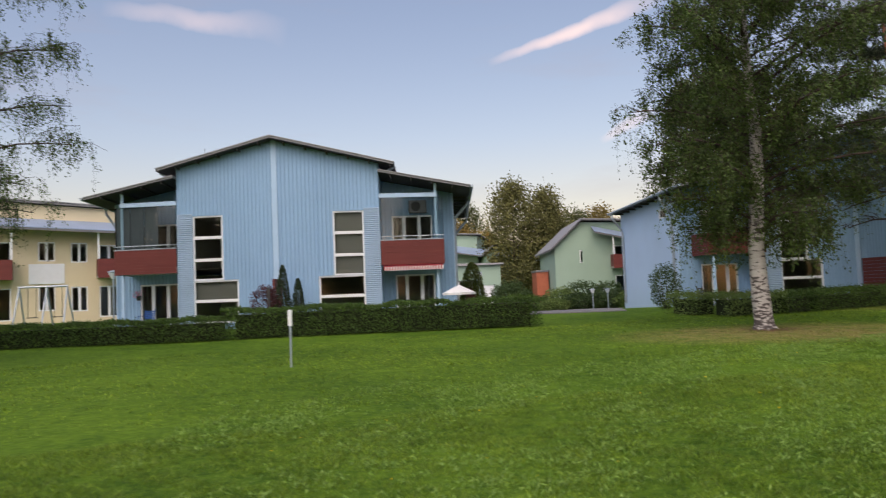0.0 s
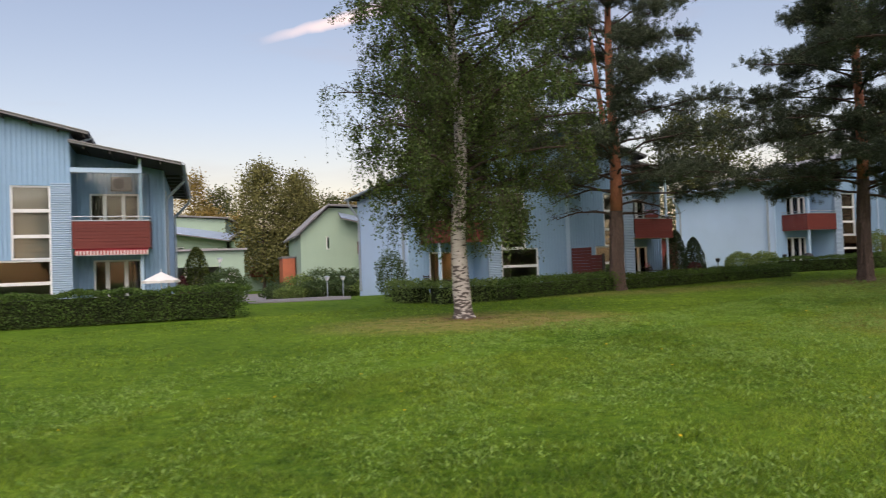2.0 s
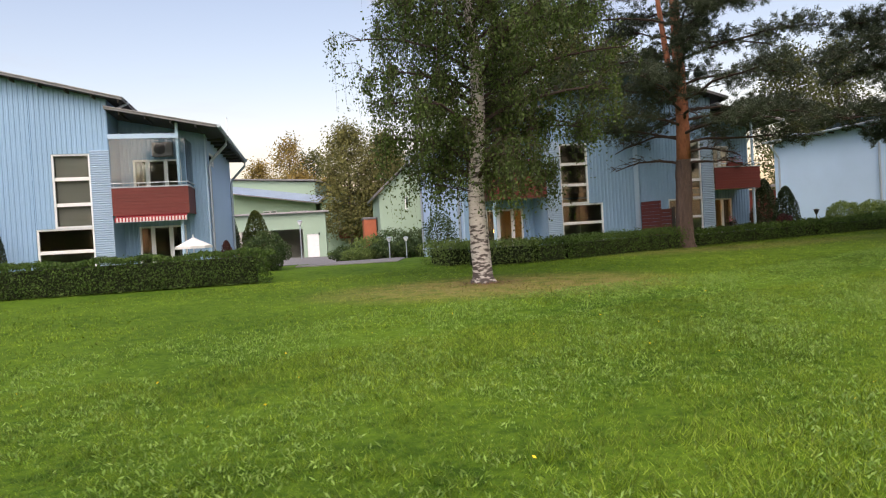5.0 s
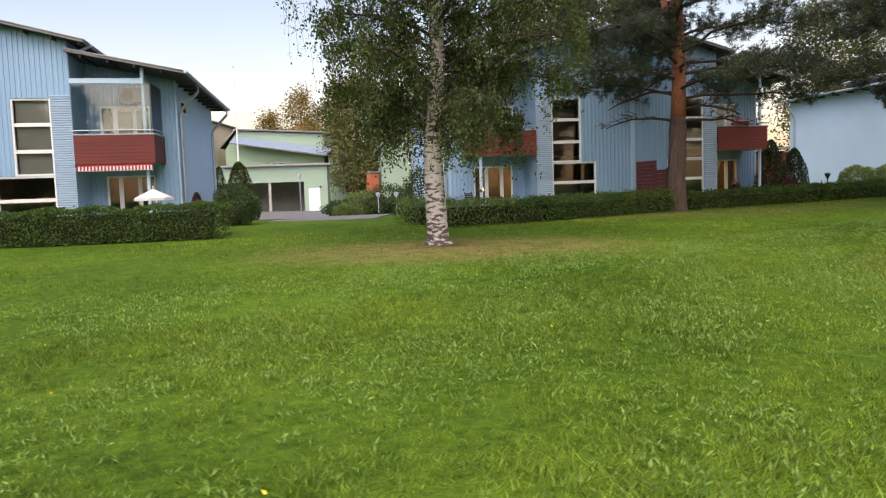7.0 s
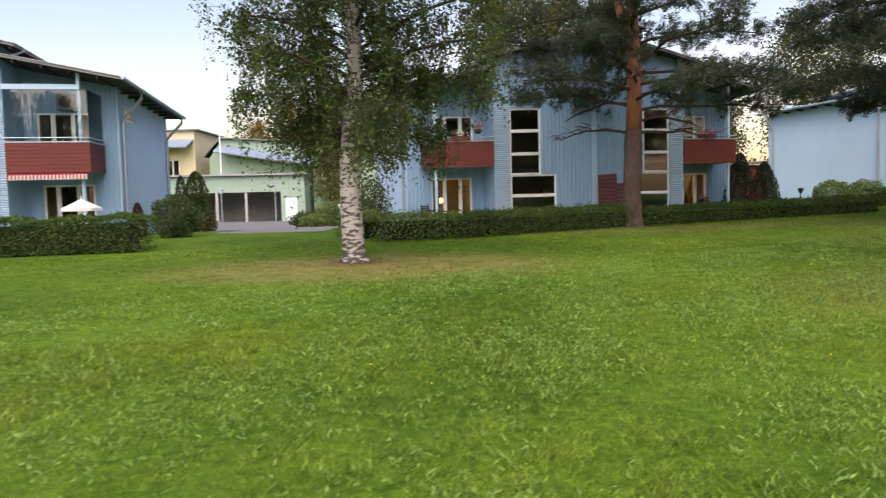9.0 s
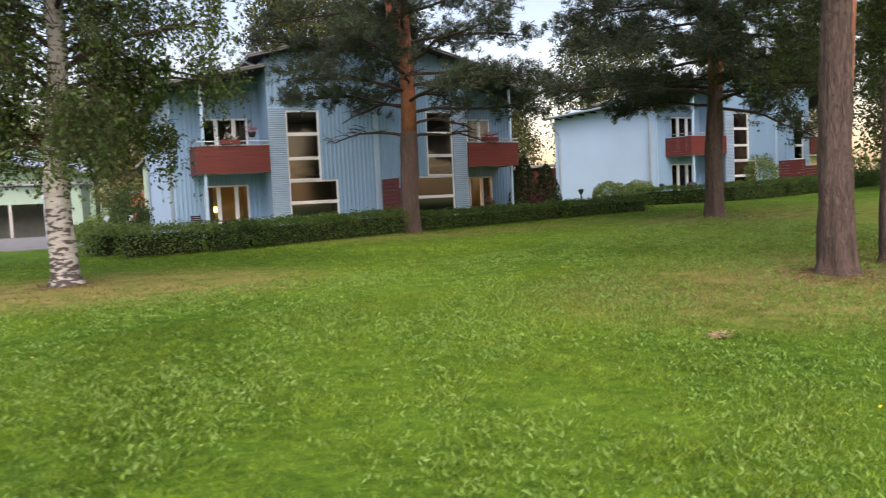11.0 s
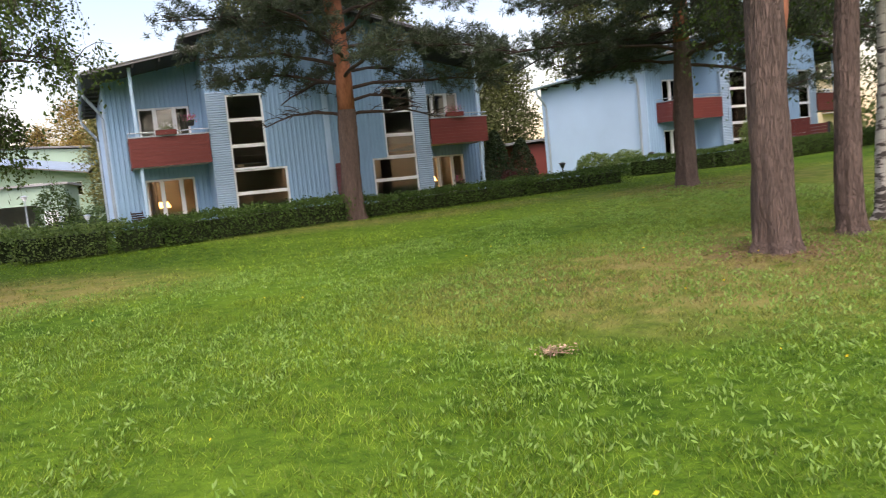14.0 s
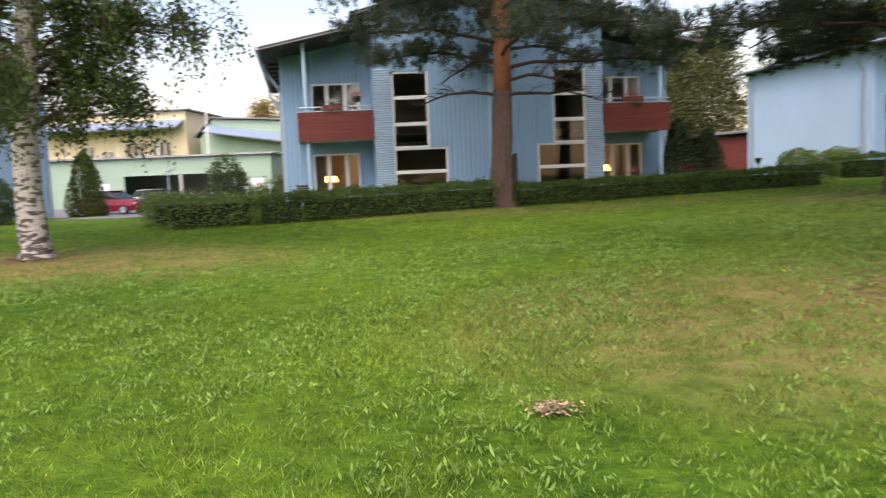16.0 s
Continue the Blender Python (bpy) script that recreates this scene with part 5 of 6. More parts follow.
# ---- carports ----
def carport():
    h = thing("carport", "long pale green carport building with a dark open front", "garage", (-14.0, 69.0, 0.02), 0)
    s = Shape(PLAIN)
    hole = (6.8, 16.6, -0.2, 2.55)
    door, door2 = (16.95, 17.95, -0.05, 2.05), (4.6, 5.6, -0.05, 2.05)
    clad_wall(s, 0, 18.6, 0, -0.4, lambda L: 3.92, [hole, door, door2], pitch=50, relief=0)
    s.face([(18.6, 0, -0.4), (18.6, 6, -0.4), (18.6, 6, 3.92), (18.6, 0, 3.92)])
    s.face([(0, 0, -0.4), (0, 0, 3.92), (0, 6, 3.92), (0, 6, -0.4)])
    s.face([(0, 6, -0.4), (0, 6, 3.92), (18.6, 6, 3.92), (18.6, 6, -0.4)])
    part("wall", s, GREEN, h)
    s = Shape(PLAIN)
    s.face([(6.0, 5.7, -0.2), (16.5, 5.7, -0.2), (16.5, 5.7, 3.5), (6.0, 5.7, 3.5)])
    s.face([(6.0, 0.23, 2.8), (16.5, 0.23, 2.8), (16.5, 5.7, 2.8), (6.0, 5.7, 2.8)])
    part("inner_wall", s, CONCRETE, h, "grey concrete inner wall")
    s = Shape(PLAIN)
    s.slab([(-0.3, -0.4, 4.12), (18.9, -0.4, 4.08), (18.9, 6.3, 4.08), (-0.3, 6.3, 4.12)], 0.15, 0)
    part("roof", s, GREY_METAL, h, "grey metal roof edge")
    for x in (11.2, 13.6):
        s = Shape(PLAIN)
        s.box(x, x + 0.22, 0.02, 0.2, -0.3, 2.549)
        part("post", s, CONCRETE, h)
    for a in (door, door2):
        s = Shape(PLAIN)
        s.box(a[0], a[1], 0.04, 0.09, a[2], a[3])
        d = part("door", s, WHITE, h, "plain white door")
        s = Shape(PLAIN)
        s.tube([(a[1] - 0.12, 0.0, 1.0), (a[1] - 0.12, 0.04, 1.0)], 0.03, 6)
        part("handle", s, DARK, d)
    s = Shape(PLAIN)
    s.tube([(18.0, -0.12, 1.95), (18.0, -0.12, 2.1), (18.0, -0.004, 2.1)], 0.07, 8)
    part("wall_lamp", s, DARK, h, "small dark wall lamp")


carport()


def car(at, turn, paint, label):
    """A hatchback: lower body, glazed cabin, wheels, lamps."""
    c = thing("car", label, "car", at, turn, group="parked cars")

    def hull(sections, name, mat, l=""):
        s = Shape()
        n = len(sections[0][1])
        vs = [(x, y, z) for x, ring in sections for y, z in ring]
        fs = [[i * n + j, i * n + (j + 1) % n, (i + 1) * n + (j + 1) % n, (i + 1) * n + j] for i in range(len(sections) - 1) for j in range(n)]
        s.solid(vs, fs + [list(range(n))[::-1], [(len(sections) - 1) * n + j for j in range(n)]])
        return part(name, s, mat, c, l, smooth=False)

    def ring(w, z0, z1, t):
        return [(-w, z0), (w, z0), (w + 0.03, (z0 + z1) / 2), (w - t, z1), (-w + t, z1), (-w - 0.03, (z0 + z1) / 2)]

    hull([(-2.05, ring(0.7, 0.35, 0.72, 0.08)), (-1.9, ring(0.84, 0.24, 0.86, 0.08)), (-0.9, ring(0.87, 0.22, 0.95, 0.06)), (1.4, ring(0.87, 0.22, 0.98, 0.06)), (1.95, ring(0.84, 0.28, 0.96, 0.08)), (2.05, ring(0.76, 0.38, 0.85, 0.08))], "body", paint)
    cab = hull([(-1.0, ring(0.8, 0.93, 0.96, 0.04)), (-0.25, ring(0.78, 0.94, 1.44, 0.16)), (1.2, ring(0.78, 0.95, 1.46, 0.16)), (1.9, ring(0.78, 0.94, 1.02, 0.06))], "window_band", GLASS_DARK, "dark car windows")
    s = Shape()
    s.slab([(-0.35, -0.62, 1.475), (-0.35, 0.62, 1.475), (1.3, 0.62, 1.49), (1.3, -0.62, 1.49)], 0.035)
    part("roof", s, paint, c)
    for x in (-1.3, 1.3):
        for y in (-0.8, 0.8):
            s = Shape()
            s.tube([(x, y - 0.1, 0.31), (x, y + 0.1, 0.31)], 0.31, 18)
            w = part("wheel", s, TYRE, c)
            s = Shape()
            yy = y + (0.11 if y > 0 else -0.11)
            s.tube([(x, yy - 0.01, 0.31), (x, yy + 0.01, 0.31)], 0.2, 14)
            part("rim", s, PIPE, w, "grey wheel rim")
    for y in (-0.62, 0.62):
        s = Shape()
        s.box(-2.03, -1.93, y - 0.14, y + 0.14, 0.62, 0.75)
        part("headlight", s, WHITE, c)
        s = Shape()
        s.box(1.99, 2.06, y - 0.12, y + 0.12, 0.7, 0.86)
        part("tail_light", s, STRIPE_RED, c)


GLASS_DARK = material("dark_car_glass", (0.02, 0.022, 0.025), 0.08, var=0.1, bump=0)
car((-2.35, 54.6, ground_z(-2.35, 54.6) + 0.035), 165, RED_CAR, "dark red hatchback parked on the asphalt yard")
car((-5.2, 68.2, ground_z(-5.2, 68) + 0.035), 75, WHITE_CAR, "white hatchback parked in the open carport")


# ---- small things round the gardens ----
def flagpole():
    f = thing("flagpole", "tall white flagpole beyond the blue house", "flagpole", (-5.8, 88.8, ground_z(-5.8, 88.8)))
    s = Shape()
    s.tube([(0, 0, 0), (0, 0, 15.6)], [0.11, 0.05], 10)
    p = part("pole", s, WHITE, f)
    s = Shape()
    s.tube([(0, 0, 15.6), (0, 0, 15.75)], [0.09, 0.03], 8)
    part("finial", s, PIPE, f)


flagpole()


def lawn_post():
    x, y = -3.82, 17.6
    p = thing("marker_post", "thin grey metal post with a white box on top", "post", (x, y, ground_z(x, y)))
    s = Shape()
    s.tube([(0, 0, -0.1), (0.005, 0, 1.0)], 0.028, 8)
    part("pole", s, PIPE, p)
    s = Shape()
    s.box(-0.045, 0.05, -0.04, 0.04, 0.98, 1.36, c=0.012)
    part("box", s, WHITE, p, "white plastic box")


lawn_post()


def parasol():
    x, y = 0.35, 29.8
    p = thing("parasol", "open white garden parasol beside the terrace", "parasol", (x, y, ground_z(x, y)))
    s = Shape()
    s.tube([(0, 0, 0), (0, 0, 1.6)], 0.02, 8)
    part("pole", s, WHITE, p)
    s = Shape()
    s.tube([(0, 0, 0.0), (0, 0, 0.1)], [0.24, 0.2], 12)
    part("foot", s, CONCRETE, p)
    s = Shape()
    n = 8
    for i in range(n):
        a, b = 2 * math.pi * i / n, 2 * math.pi * (i + 1) / n
        m = (a + b) / 2
        rim = [(0.66 * math.cos(a), 0.66 * math.sin(a), 1.18), (0.61 * math.cos(m), 0.61 * math.sin(m), 1.2), (0.66 * math.cos(b), 0.66 * math.sin(b), 1.18)]
        s.face([(0, 0, 1.5), rim[0], rim[1], rim[2]])
        s.face([rim[0], (rim[0][0], rim[0][1], 1.1), (rim[2][0], rim[2][1], 1.1), rim[2], rim[1]])
    part("canopy", s, CLOTH, p, "white cloth canopy")
    for i in range(n):
        a = 2 * math.pi * i / n
        s = Shape()
        s.tube([(0, 0, 1.47), (0.64 * math.cos(a), 0.64 * math.sin(a), 1.17)], 0.008, 4)
        part("rib", s, PIPE, p)


parasol()


def garden_lamp(x, y, h, label, name="garden_lamp", head=0.14, mat=DARK):
    p = thing(name, label, "lamp", (x, y, ground_z(x, y)), group="garden lamps")
    s = Shape()
    s.tube([(0, 0, 0), (0, 0, h)], 0.025 + h * 0.008, 8)
    part("post", s, mat, p)
    s = Shape()
    s.tube([(0, 0, h), (0, 0, h + head), (0, 0, h + head * 1.5)], [head * 0.4, head * 0.9, head * 0.95], 10)
    part("head", s, WHITE if mat is not DARK else DARK, p)
    s = Shape()
    s.tube([(0, 0, h + head * 1.5), (0, 0, h + head * 1.7), (0, 0, h + head * 2.0)], [head * 1.3, head * 1.1, 0.02], 10)
    part("cap", s, mat, p)


garden_lamp(-16.3, 36.0, 2.3, "grey park lamp on a tall post", "street_lamp", 0.22, PIPE)
garden_lamp(-0.65, 59.9, 2.4, "grey yard lamp before the carports", "street_lamp", 0.2, PIPE)
garden_lamp(2.55, 65.3, 2.9, "grey yard lamp beside the drive", "street_lamp", 0.2, PIPE)
garden_lamp(8.3, 44.0, 1.0, "low garden lamp among the shrubs", mat=PIPE)
garden_lamp(9.3, 44.6, 1.0, "low garden lamp among the shrubs", mat=PIPE)
garden_lamp(30.9, 39.2, 0.75, "small black garden lamp before the gable")
garden_lamp(35.9, 39.4, 0.75, "small black garden lamp before the gable")


def swing_set():
    t = thing("swing_set", "grey metal play swing frame on the lawn", "swing", (-18.9, 34.5, ground_z(-18.9, 34.5)), 8)
    s = Shape()
    s.tube([(-1.1, 0, 1.85), (1.1, 0, 1.85)], 0.05, 8)
    part("top_bar", s, PIPE, t)
    for x in (-1.05, 1.05, 0.15):
        for y in (-0.7, 0.7):
            s = Shape()
            s.tube([(x, 0, 1.82), (x * 1.05, y, 0)], 0.04, 8)
            part("leg", s, PIPE, t)
    for x in (-0.5, 0.65):
        for dx in (-0.18, 0.18):
            s = Shape()
            s.tube([(x + dx, 0, 1.83), (x + dx, 0, 0.45)], 0.012, 5)
            part("chain", s, DARK, t)
        s = Shape()
        s.box(x - 0.22, x + 0.22, -0.09, 0.09, 0.41, 0.45)
        part("seat", s, DARK, t)


swing_set()


def on_house(house_at, axis, side, L, d, z):
    """A place in the world from a wing's own measures."""
    x, y, zz = wing(side)(L, d, z)
    return pose(*house_at, 0, 0, axis) @ Vector((x, y, zz))


def garden_chair(at, turn, group, mat, label):
    c = thing("garden_chair", label, "chair", at, turn, group=group)
    s = Shape()
    s.box(-0.25, 0.25, -0.25, 0.25, 0.36, 0.44, c=0.04)
    part("seat", s, mat, c)
    for i in range(5):
        s = Shape()
        s.box(-0.25, 0.25, 0.22 + 0.012 * i, 0.26 + 0.012 * i, 0.46 + 0.08 * i, 0.52 + 0.08 * i)
        part("back_slat", s, mat, c)
    for x in (-0.24, 0.24):
        s = Shape()
        s.tube([(x, -0.24, 0), (x, -0.24, 0.62), (x, 0.22, 0.64), (x, 0.3, 0.9)], 0.02, 6)
        part("arm_frame", s, mat, c)
        s = Shape()
        s.tube([(x, 0.22, 0), (x, 0.22, 0.5)], 0.02, 6)
        part("leg", s, mat, c)


def round_table(at, h, r, label):
    t = thing("garden_table", label, "table", at)
    s = Shape()
    s.tube([(0, 0, h - 0.03), (0, 0, h)], r, 20)
    part("tabletop", s, RATTAN, t)
    for i in range(3):
        a = i * 2.1
        s = Shape()
        s.tube([(0, 0, h - 0.04), (r * 0.8 * math.cos(a), r * 0.8 * math.sin(a), 0)], 0.015, 6)
        part("leg", s, DARK, t)


def flowers(at, n, r, petal, seed, label, box=None, hang=0.0):
    """A pot or basket of flowers: the pot, leaves and blooms."""
    rng = np.random.default_rng(seed)
    f = thing("flower_pot", label, "flowers", at)
    s = Shape()
    if box:
        s.box(-box, box, -0.09, 0.09, 0, 0.17, c=0.015)
    else:
        s.tube([(0, 0, 0), (0, 0, 0.2)], [r * 0.45, r * 0.65], 12)
    part("pot", s, RED if box else DARK, f)
    if hang:
        s = Shape()
        s.tube([(0, 0, 0.2), (0, 0, 0.2 + hang)], 0.006, 4)
        part("hanger", s, DARK, f)
    w = box or r
    c = rng.normal(0, 1, (n, 3)) * np.array([w * 0.5, 0.1, 0.09]) + np.array([0, 0, 0.27])
    leaves("foliage", c[: n // 2], 0.06, rng, LIGHT_BUSH, f)
    leaves("bloom", c[n // 2:] + np.array([0, -0.03, 0.03]), 0.06, rng, petal, f)


for hb, ax, side, L, group in ((HOUSE_B, 6, -1, 6.9, "bistro chairs"), (HOUSE_B, 6, 1, 5.1, "terrace chairs"), (HOUSE_B, 6, 1, 6.6, "terrace chairs")):
    garden_chair(on_house(hb, ax, side, L, 0.8, 0.035), 20 * side + L * 9, group, RATTAN, "dark wicker garden chair on the terrace")
BLUE_PLASTIC = material("bright_blue_plastic", (0.03, 0.10, 0.32), 0.4, var=0.08, bump=0)
garden_chair(on_house(HOUSE_A, 2, -1, 5.9, 0.5, 0.035), -12, "blue terrace chairs", BLUE_PLASTIC, "bright blue plastic chair on the terrace")
round_table(on_house(HOUSE_B, 6, -1, 6.0, 0.7, 0.035), 0.6, 0.38, "dark round bistro table on the terrace")
round_table(on_house(HOUSE_B, 6, 1, 5.85, 0.8, 0.035), 0.6, 0.35, "dark round table between the terrace chairs")
flowers(on_house(HOUSE_B, 6, -1, 5.75, -0.13, 3.56), 160, 0.2, CLOTH, 5, "red planter with white flowers on the balcony rail", box=0.36)
flowers(on_house(HOUSE_B, 6, -1, 4.85, 0.25, 3.85), 220, 0.24, PETAL, 6, "hanging basket of pink flowers over the balcony", hang=1.9)
flowers(on_house(HOUSE_B, 6, 1, 5.7, -0.13, 3.56), 220, 0.3, PETAL, 7, "planter with magenta flowers on the balcony rail", box=0.4)
flowers(on_house(HOUSE_B, 6, 1, 6.05, 0.8, 0.64), 120, 0.2, PETAL, 8, "small potted plant on the terrace table")
flowers(on_house(HOUSE_A, 2, -1, 6.6, 1.45, 1.35), 160, 0.2, PETAL, 9, "dark hanging basket of flowers on the terrace wall")


def air_unit():
    p = on_house(HOUSE_A, 2, 1, 6.15, 1.5, 4.85)
    t = thing("air_conditioner", "grey outdoor heat pump unit on the balcony wall", "air conditioner", p, 8)
    s = Shape()
    s.box(-0.4, 0.4, -0.15, 0.15, 0, 0.55, c=0.03)
    part("casing", s, FASCIA, t)
    s = Shape()
    s.tube([(-0.1, -0.16, 0.28), (-0.1, -0.15, 0.28)], 0.22, 18)
    part("fan_grille", s, DARK, t)


air_unit()


def antenna():
    t = thing("antenna_mast", "thin metal antenna mast on the roof", "antenna", pose(*HOUSE_A, 0, 0, 2) @ Vector((-4.0, 4.0, 7.0)))
    s = Shape()
    s.tube([(0, 0, 0), (0, 0, 1.5)], 0.02, 6)
    part("mast", s, PIPE, t)


antenna()


def floor_lamp(p):
    t = thing("table_lamp", "lit lamp with a warm shade behind the window", "lamp", p)
    s = Shape()
    s.tube([(0, 0, 0), (0, 0, 1.0)], 0.02, 6)
    part("stand", s, DARK, t)
    s = Shape()
    s.tube([(0, 0, 1.0), (0, 0, 1.24)], [0.3, 0.2], 14)
    part("shade", s, LAMP_GLOW, t, "glowing warm lampshade")


floor_lamp(on_house(HOUSE_B, 6, -1, 6.0, 3.4, -0.04))
floor_lamp(on_house(HOUSE_B, 6, 1, 5.3, 2.3, -0.04))


def grill():
    x, y = 38.6, 40.4
    t = thing("barbecue_grill", "black kettle grill before the terrace", "grill", (x, y, ground_z(x, y)))
    s = Shape()
    s.tube([(0, 0, 0.55), (0, 0, 0.65), (0, 0, 0.8), (0, 0, 0.95), (0, 0, 1.0)], [0.15, 0.28, 0.33, 0.22, 0.05], 14)
    part("kettle", s, DARK, t)
    for i in range(3):
        s = Shape()
        s.tube([(0.15 * math.cos(i * 2.1), 0.15 * math.sin(i * 2.1), 0.6), (0.3 * math.cos(i * 2.1), 0.3 * math.sin(i * 2.1), 0)], 0.015, 6)
        part("leg", s, DARK, t)


grill()

# ---- shrubs ----
bush((-7.3, 29.3), (1.3, 1.0, 1.75), 2600, 0.07, BARBERRY, 41, "dark red barberry bush against the screen wall", cone=False)
bush((-6.65, 29.6), (0.85, 0.85, 2.55), 4200, 0.07, CONIFER, 42, "narrow dark green clipped conifer by the wall", "thuja", "conifer", True)
bush((-6.05, 29.6), (0.75, 0.75, 2.0), 3200, 0.07, CONIFER, 43, "short narrow green conifer by the wall", "thuja", "conifer", True)
bush((1.25, 42.7), (2.1, 2.0, 3.0), 9000, 0.09, THUJA, 44, "broad pointed yellow-green thuja beside the drive", "thuja", "conifer", True)
bush((-0.6, 47.6), (1.3, 1.3, 3.2), 4500, 0.08, CONIFER, 45, "pointed green conifer at the gable", "thuja", "conifer", True)
bush((0.9, 34.0), (0.8, 0.8, 1.3), 2200, 0.07, BARBERRY, 46, "reddish brown pointed shrub by the terrace", "shrub", "shrub", True)
bush((2.62, 32.6), (1.75, 2.2, 1.5), 9000, 0.07, BUSH, 47, "rounded dark green shrub at the hedge corner")
for i, (x, y, w, h) in enumerate([(6.2, 51.5, 2.6, 1.1), (7.6, 52.0, 2.8, 1.6), (9.0, 52.2, 2.8, 2.0), (10.6, 51.0, 2.6, 1.9), (6.8, 49.5, 2.4, 0.9), (8.4, 49.8, 2.6, 1.2), (10.0, 49.0, 2.4, 1.3), (11.6, 48.0, 2.4, 1.2)]):
    bush((x, y), (w, w * 0.8, h), 3600, 0.12, (BUSH, LIGHT_BUSH)[i % 3 == 1], 50 + i, "loose green shrub on the planted bank", group="bank shrubs")
bush((9.85, 34.3), (1.5, 1.3, 2.0), 3600, 0.08, BUSH, 60, "loose dark leafy shrub at the house corner")
bush((26.9, 37.5), (1.7, 1.6, 2.75), 8000, 0.09, CONIFER, 61, "dark green pointed thuja at the house corner", "thuja", "conifer", True)
bush((28.2, 37.7), (1.7, 1.6, 2.3), 7000, 0.09, CONIFER, 62, "dark green pointed thuja at the house corner", "thuja", "conifer", True)
bush((26.6, 35.4), (0.9, 0.8, 0.95), 1800, 0.07, BARBERRY, 63, "dark red low shrub beside the terrace")
bush((33.0, 39.9), (1.9, 1.6, 1.25), 5000, 0.09, LIGHT_BUSH, 64, "rounded green bush before the plain gable")
bush((34.7, 39.7), (1.9, 1.6, 1.2), 5000, 0.09, LIGHT_BUSH, 65, "rounded green bush before the plain gable")
bush((40.0, 36.6), (1.7, 1.6, 2.1), 3400, 0.1, LIGHT_BUSH, 66, "small round-headed young tree behind the hedge", "sapling", "tree")
bush((47.2, 39.6), (0.8, 0.8, 1.5), 1800, 0.09, LIGHT_BUSH, 68, "fresh green thuja against the red screen", "thuja", "conifer", True)

# ---- further trees ----
far_tree((7.2, 85), 13.6, 7.0, 71, "pine", "tall dark olive pine beyond the houses", 17000, 0.26)
far_tree((11.2, 87), 13.0, 6.5, 72, "pine", "dark olive pine beyond the houses", 15000, 0.26)
far_tree((12.8, 90), 10.5, 5.5, 73, "leafy", "green birch beyond the houses", 4200)
for i, (x, y, h, w, k) in enumerate([(1.5, 98, 10, 6, "yellow"), (5, 104, 9.5, 6, "yellow"), (-0.5, 112, 16, 7, "yellow"), (-5, 114, 13, 6, "yellow"), (3, 112, 14, 7, "leafy"), (16, 96, 11, 7, "leafy"), (20, 100, 12, 7, "yellow"),
                                     (18.5, 57, 17, 6, "leafy"), (21.5, 58, 19, 6, "leafy"), (24.5, 59, 18, 6, "leafy"), (28, 60, 16, 6.5, "leafy"), (33, 62, 9, 6, "leafy"), (36.5, 66, 10, 6, "leafy"), (40, 68, 11, 6.5, "leafy"),
                                     (46, 64, 15, 7, "leafy"), (52, 66, 16, 7, "leafy"), (60, 64, 15, 7, "leafy"), (66, 60, 15, 8, "leafy"), (49, 34, 15, 7, "leafy"), (58, 42, 15, 8, "leafy"), (-46, 70, 12, 8, "leafy"), (46, 27, 14, 7, "leafy"), (53, 31, 14, 7, "leafy")]):
    far_tree((x, y), h, w, 80 + i, k, {"yellow": "birch with yellowing leaves beyond the houses", "leafy": "tall green birch beyond the houses"}[k], 15000 if y < 70 else 7000, 0.24 if y < 70 else 0.3)
pine((43.0, 30.0), 15.0, 0.26, 0.4, 4.5, 26, 2600, 77, "pine trunk at the far side of the lawn", red_from=0.4)
for i in range(9):
    far_tree((-34 + i * 9 + (i % 3) * 2, -26 - (i % 2) * 6), 13 + (i * 7) % 4, 7.5, 120 + i, "leafy", "green tree behind the open lawn", 5000, 0.6)

for i in range(9):
    far_tree((-70 + i * 6.5, -30 - (i % 3) * 4), 14 + (i * 5) % 4, 8.5, 140 + i, "leafy", "green tree behind the open lawn", 5000, 0.6)


def far_woods():
    """The belt of woods along the horizon."""
    rng = np.random.default_rng(9)
    cs = []
    for k in range(220):
        a = rng.uniform(-1.35, 1.35)
        r = rng.uniform(150, 210)
        h = rng.uniform(7, 13)
        m = 110
        c = rng.normal(0, 1, (m, 3)) * np.array([2.6, 2.6, h * 0.22]) + np.array([r * math.sin(a), r * math.cos(a), h * 0.45])
        cs.append(c)
    c = np.concatenate(cs)
    c[:, 2] = np.clip(c[:, 2], 0.3, None)
    tagged(leaves("far_woods", c, 1.1, rng, FAR_GREEN, None), "distant belt of green and yellowing woods", "woods", kind="stuff")


far_woods()


# ---- grass and litter ----
def lawn_heights(x, y):
    return -0.21 + 0.033 * np.clip(y - 11, 0, 20) + 0.02 * np.clip(x - 20, 0, 40) * np.clip((y - 8) / 12, 0, 1) - 0.14 * np.clip((x - 11) / 5, 0, 1) * np.clip((27 - y) / 7, 0, 1)


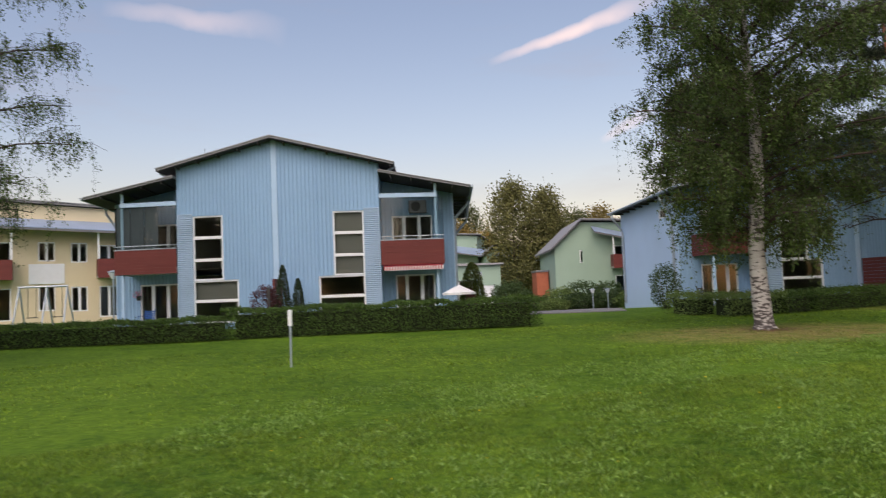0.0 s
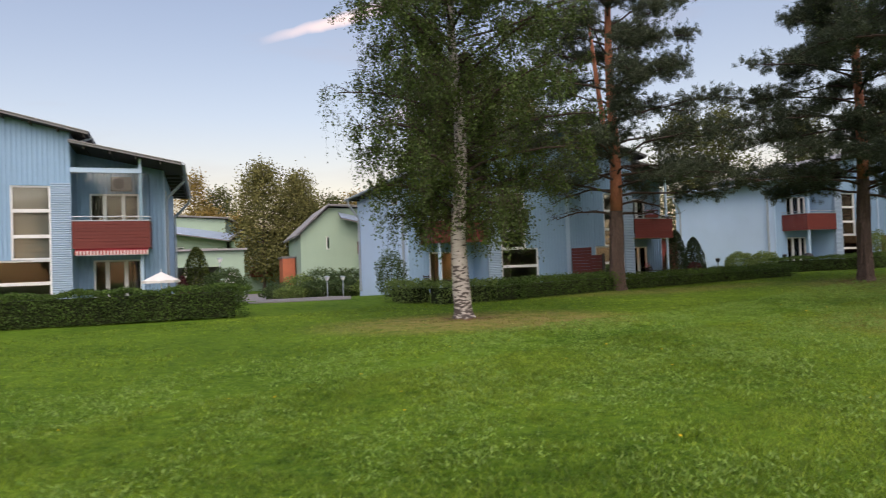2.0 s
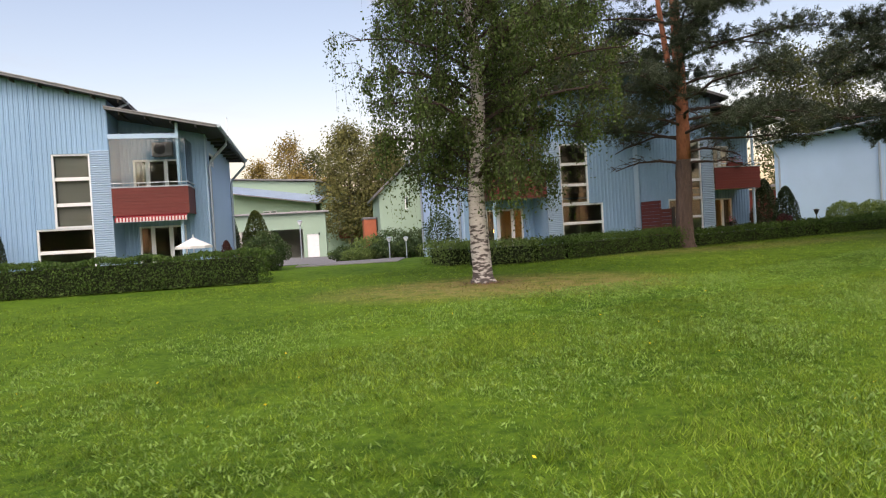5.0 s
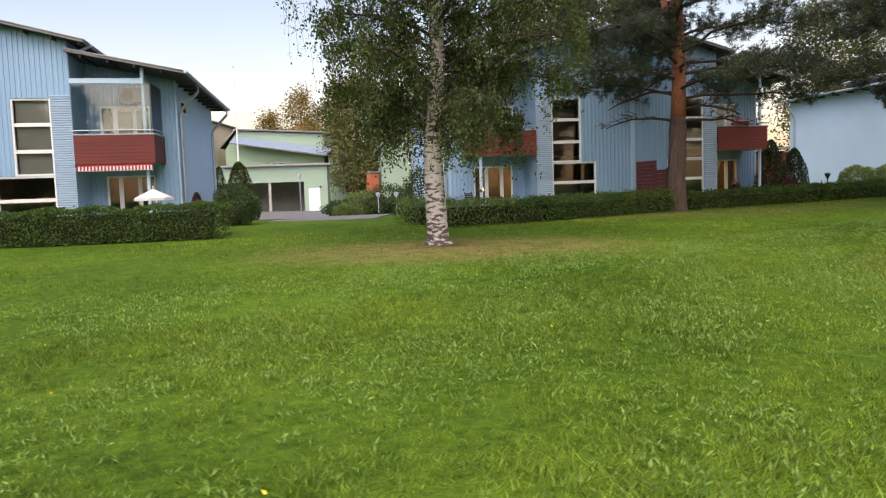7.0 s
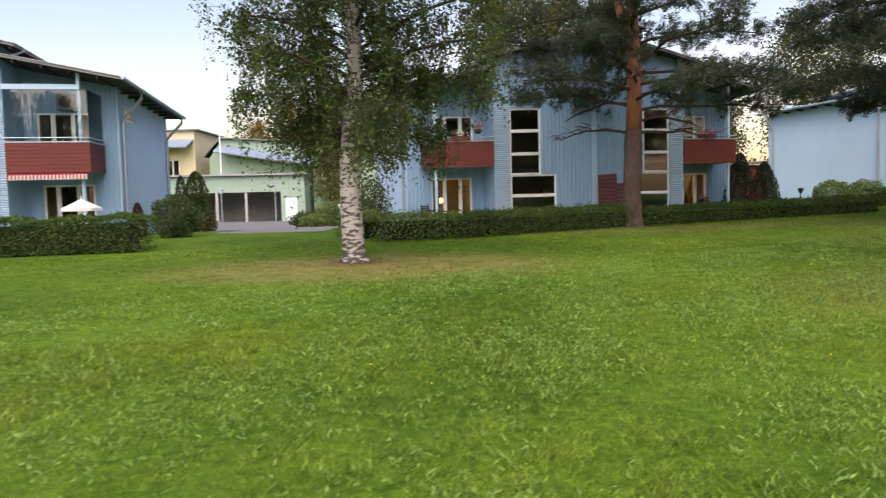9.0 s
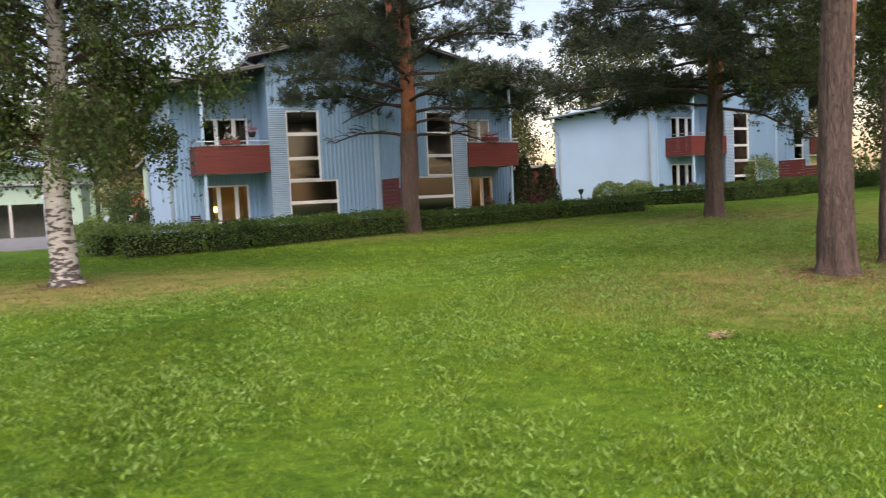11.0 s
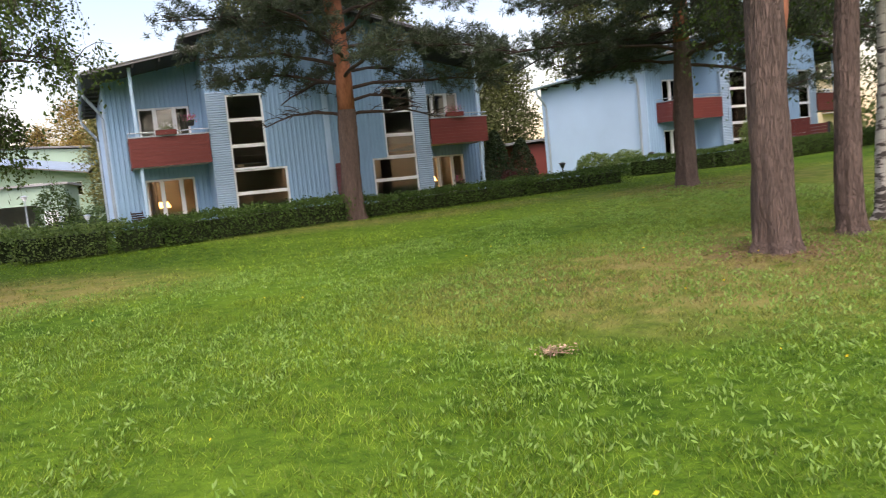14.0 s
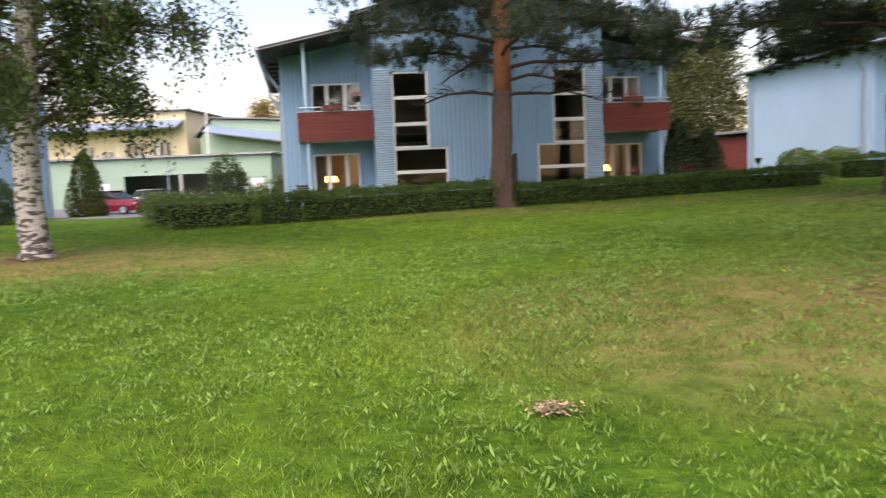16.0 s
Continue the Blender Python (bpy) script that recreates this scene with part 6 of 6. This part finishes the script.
def grass(n, region, seed, height, width, name):
    """Loose blades of the lawn over a stretch of the plan, in clumps of differing height."""
    rng = np.random.default_rng(seed)
    x0, x1, y0, y1 = region
    x = rng.uniform(x0, x1, n)
    y = rng.uniform(y0, y1, n) + (x - x0) * 0.42
    clump = np.sin(x * 2.3 + np.sin(y * 1.7) * 2) * np.sin(y * 2.9 + np.sin(x * 2.1) * 2) + 0.5 * np.sin(x * 7 + y * 3) * np.sin(y * 6.1 - x * 2)
    h = height * rng.uniform(0.4, 1.3, n) * (1 + 0.5 * clump)
    a = rng.uniform(0, 2 * np.pi, n)
    tilt = rng.normal(0, 0.8, (n, 2))
    base = np.stack([x, y, lawn_heights(x, y) - 0.01], 1)
    side = np.stack([np.cos(a), np.sin(a), np.zeros(n)], 1) * (width * rng.uniform(0.6, 1.4, n))[:, None]
    tip = base + np.stack([tilt[:, 0] * h, tilt[:, 1] * h, h], 1)
    ob = new(name, tris_mesh(name, np.stack([base - side, base + side, tip], 1), BLADE))
    tagged(ob, "short uneven green grass blades of the lawn", "grass", kind="stuff")


grass(420000, (-6, 28, -1, 9), 101, 0.06, 0.0055, "grass")
grass(120000, (-16, 36, 6, 18), 102, 0.05, 0.010, "grass")

WEED = material("pale_green_clover_leaves", (0.24, 0.365, 0.09), 0.42, second=(0.13, 0.24, 0.03), scale=2, bump=0, island=0.3, transmit=0.3)
FLOWER = material("yellow_flower_heads", (0.75, 0.55, 0.03), 0.6, var=0.1, bump=0)


def weeds(n, region, seed):
    """Broad pale leaves of clover and plantain standing in patches out of the grass."""
    rng = np.random.default_rng(seed)
    x0, x1, y0, y1 = region
    m = n // 5
    x = rng.uniform(x0, x1, m)
    y = rng.uniform(y0, y1, m) + (x - x0) * 0.42
    patch = np.sin(x * 0.9 + 1) * np.sin(y * 1.1 + x * 0.3) + 0.6 * np.sin(x * 2.3 - y) + 0.25 * (x - 6) / 10
    keep = patch + rng.normal(0, 0.6, m) > 0.1
    x, y = np.repeat(x[keep], 5) + rng.normal(0, 0.05, keep.sum() * 5), np.repeat(y[keep], 5) + rng.normal(0, 0.05, keep.sum() * 5)
    k = len(x)
    c = np.stack([x, y, lawn_heights(x, y) + rng.uniform(0.03, 0.075, k)], 1)
    a = np.stack([rng.normal(0, 0.5, k), rng.normal(0, 0.5, k), rng.uniform(0.25, 1.0, k)], 1)
    a /= np.linalg.norm(a, axis=1)[:, None]
    b = np.cross(a, unit(rng, k))
    b /= np.linalg.norm(b, axis=1)[:, None]
    s = rng.uniform(0.014, 0.038, k)[:, None]
    tagged(new("clover", quads_mesh("clover", c, a * s, b * s * 0.29, WEED)), "pale broad clover and plantain leaves in the lawn", "weeds", kind="stuff")


weeds(200000, (-4, 30, 0, 13), 103)


def scatter(name, n, cx, cy, rx, ry, size, mat, seed, label, category, lift=0.05, flat=0.85):
    rng = np.random.default_rng(seed)
    x, y = rng.normal(cx, rx, n), rng.normal(cy, ry, n)
    c = np.stack([x, y, lawn_heights(x, y) + rng.uniform(0.3, 1.0, n) * lift], 1)
    a = unit(rng, n)
    a[:, 2] *= 1 - flat
    a /= np.linalg.norm(a, axis=1)[:, None]
    b = np.cross(a, np.array([0, 0, 1.0]) + 0.4 * unit(rng, n))
    b /= np.linalg.norm(b, axis=1)[:, None] + 1e-6
    s = size * rng.uniform(0.6, 1.4, n)[:, None] / 2
    tagged(new(name, quads_mesh(name, c, a * s, b * s * 0.6, mat)), label, category, kind="stuff")


scatter("leaf_litter", 220, 17.53, 12.6, 0.085, 0.06, 0.038, DEAD_LEAF, 5, "small heap of dry brown leaves on the lawn", "leaves", 0.09)
scatter("leaf_litter", 5200, 22.9, 15.65, 0.75, 0.5, 0.045, NEEDLE_LITTER, 6, "fallen brown needles and leaves under the pines", "leaves", 0.04)
scatter("leaf_litter", 1200, 28.9, 26.4, 0.6, 0.45, 0.06, NEEDLE_LITTER, 7, "fallen brown needles under the pine", "leaves", 0.04)
scatter("leaf_litter", 900, 9.3, 21.9, 0.4, 0.3, 0.05, NEEDLE_LITTER, 8, "bare litter round the birch's foot", "leaves", 0.04)
rngf = np.random.default_rng(77)
fx = rngf.uniform(-3, 26, 90)
fy = rngf.uniform(1, 13, 90) + fx * 0.42
fc = np.stack([fx, fy, lawn_heights(fx, fy) + 0.09], 1)
tagged(leaves("yellow_flowers", fc, 0.035, rngf, FLOWER, None, flat=0.9), "tiny yellow flower heads in the lawn", "flowers", kind="stuff")
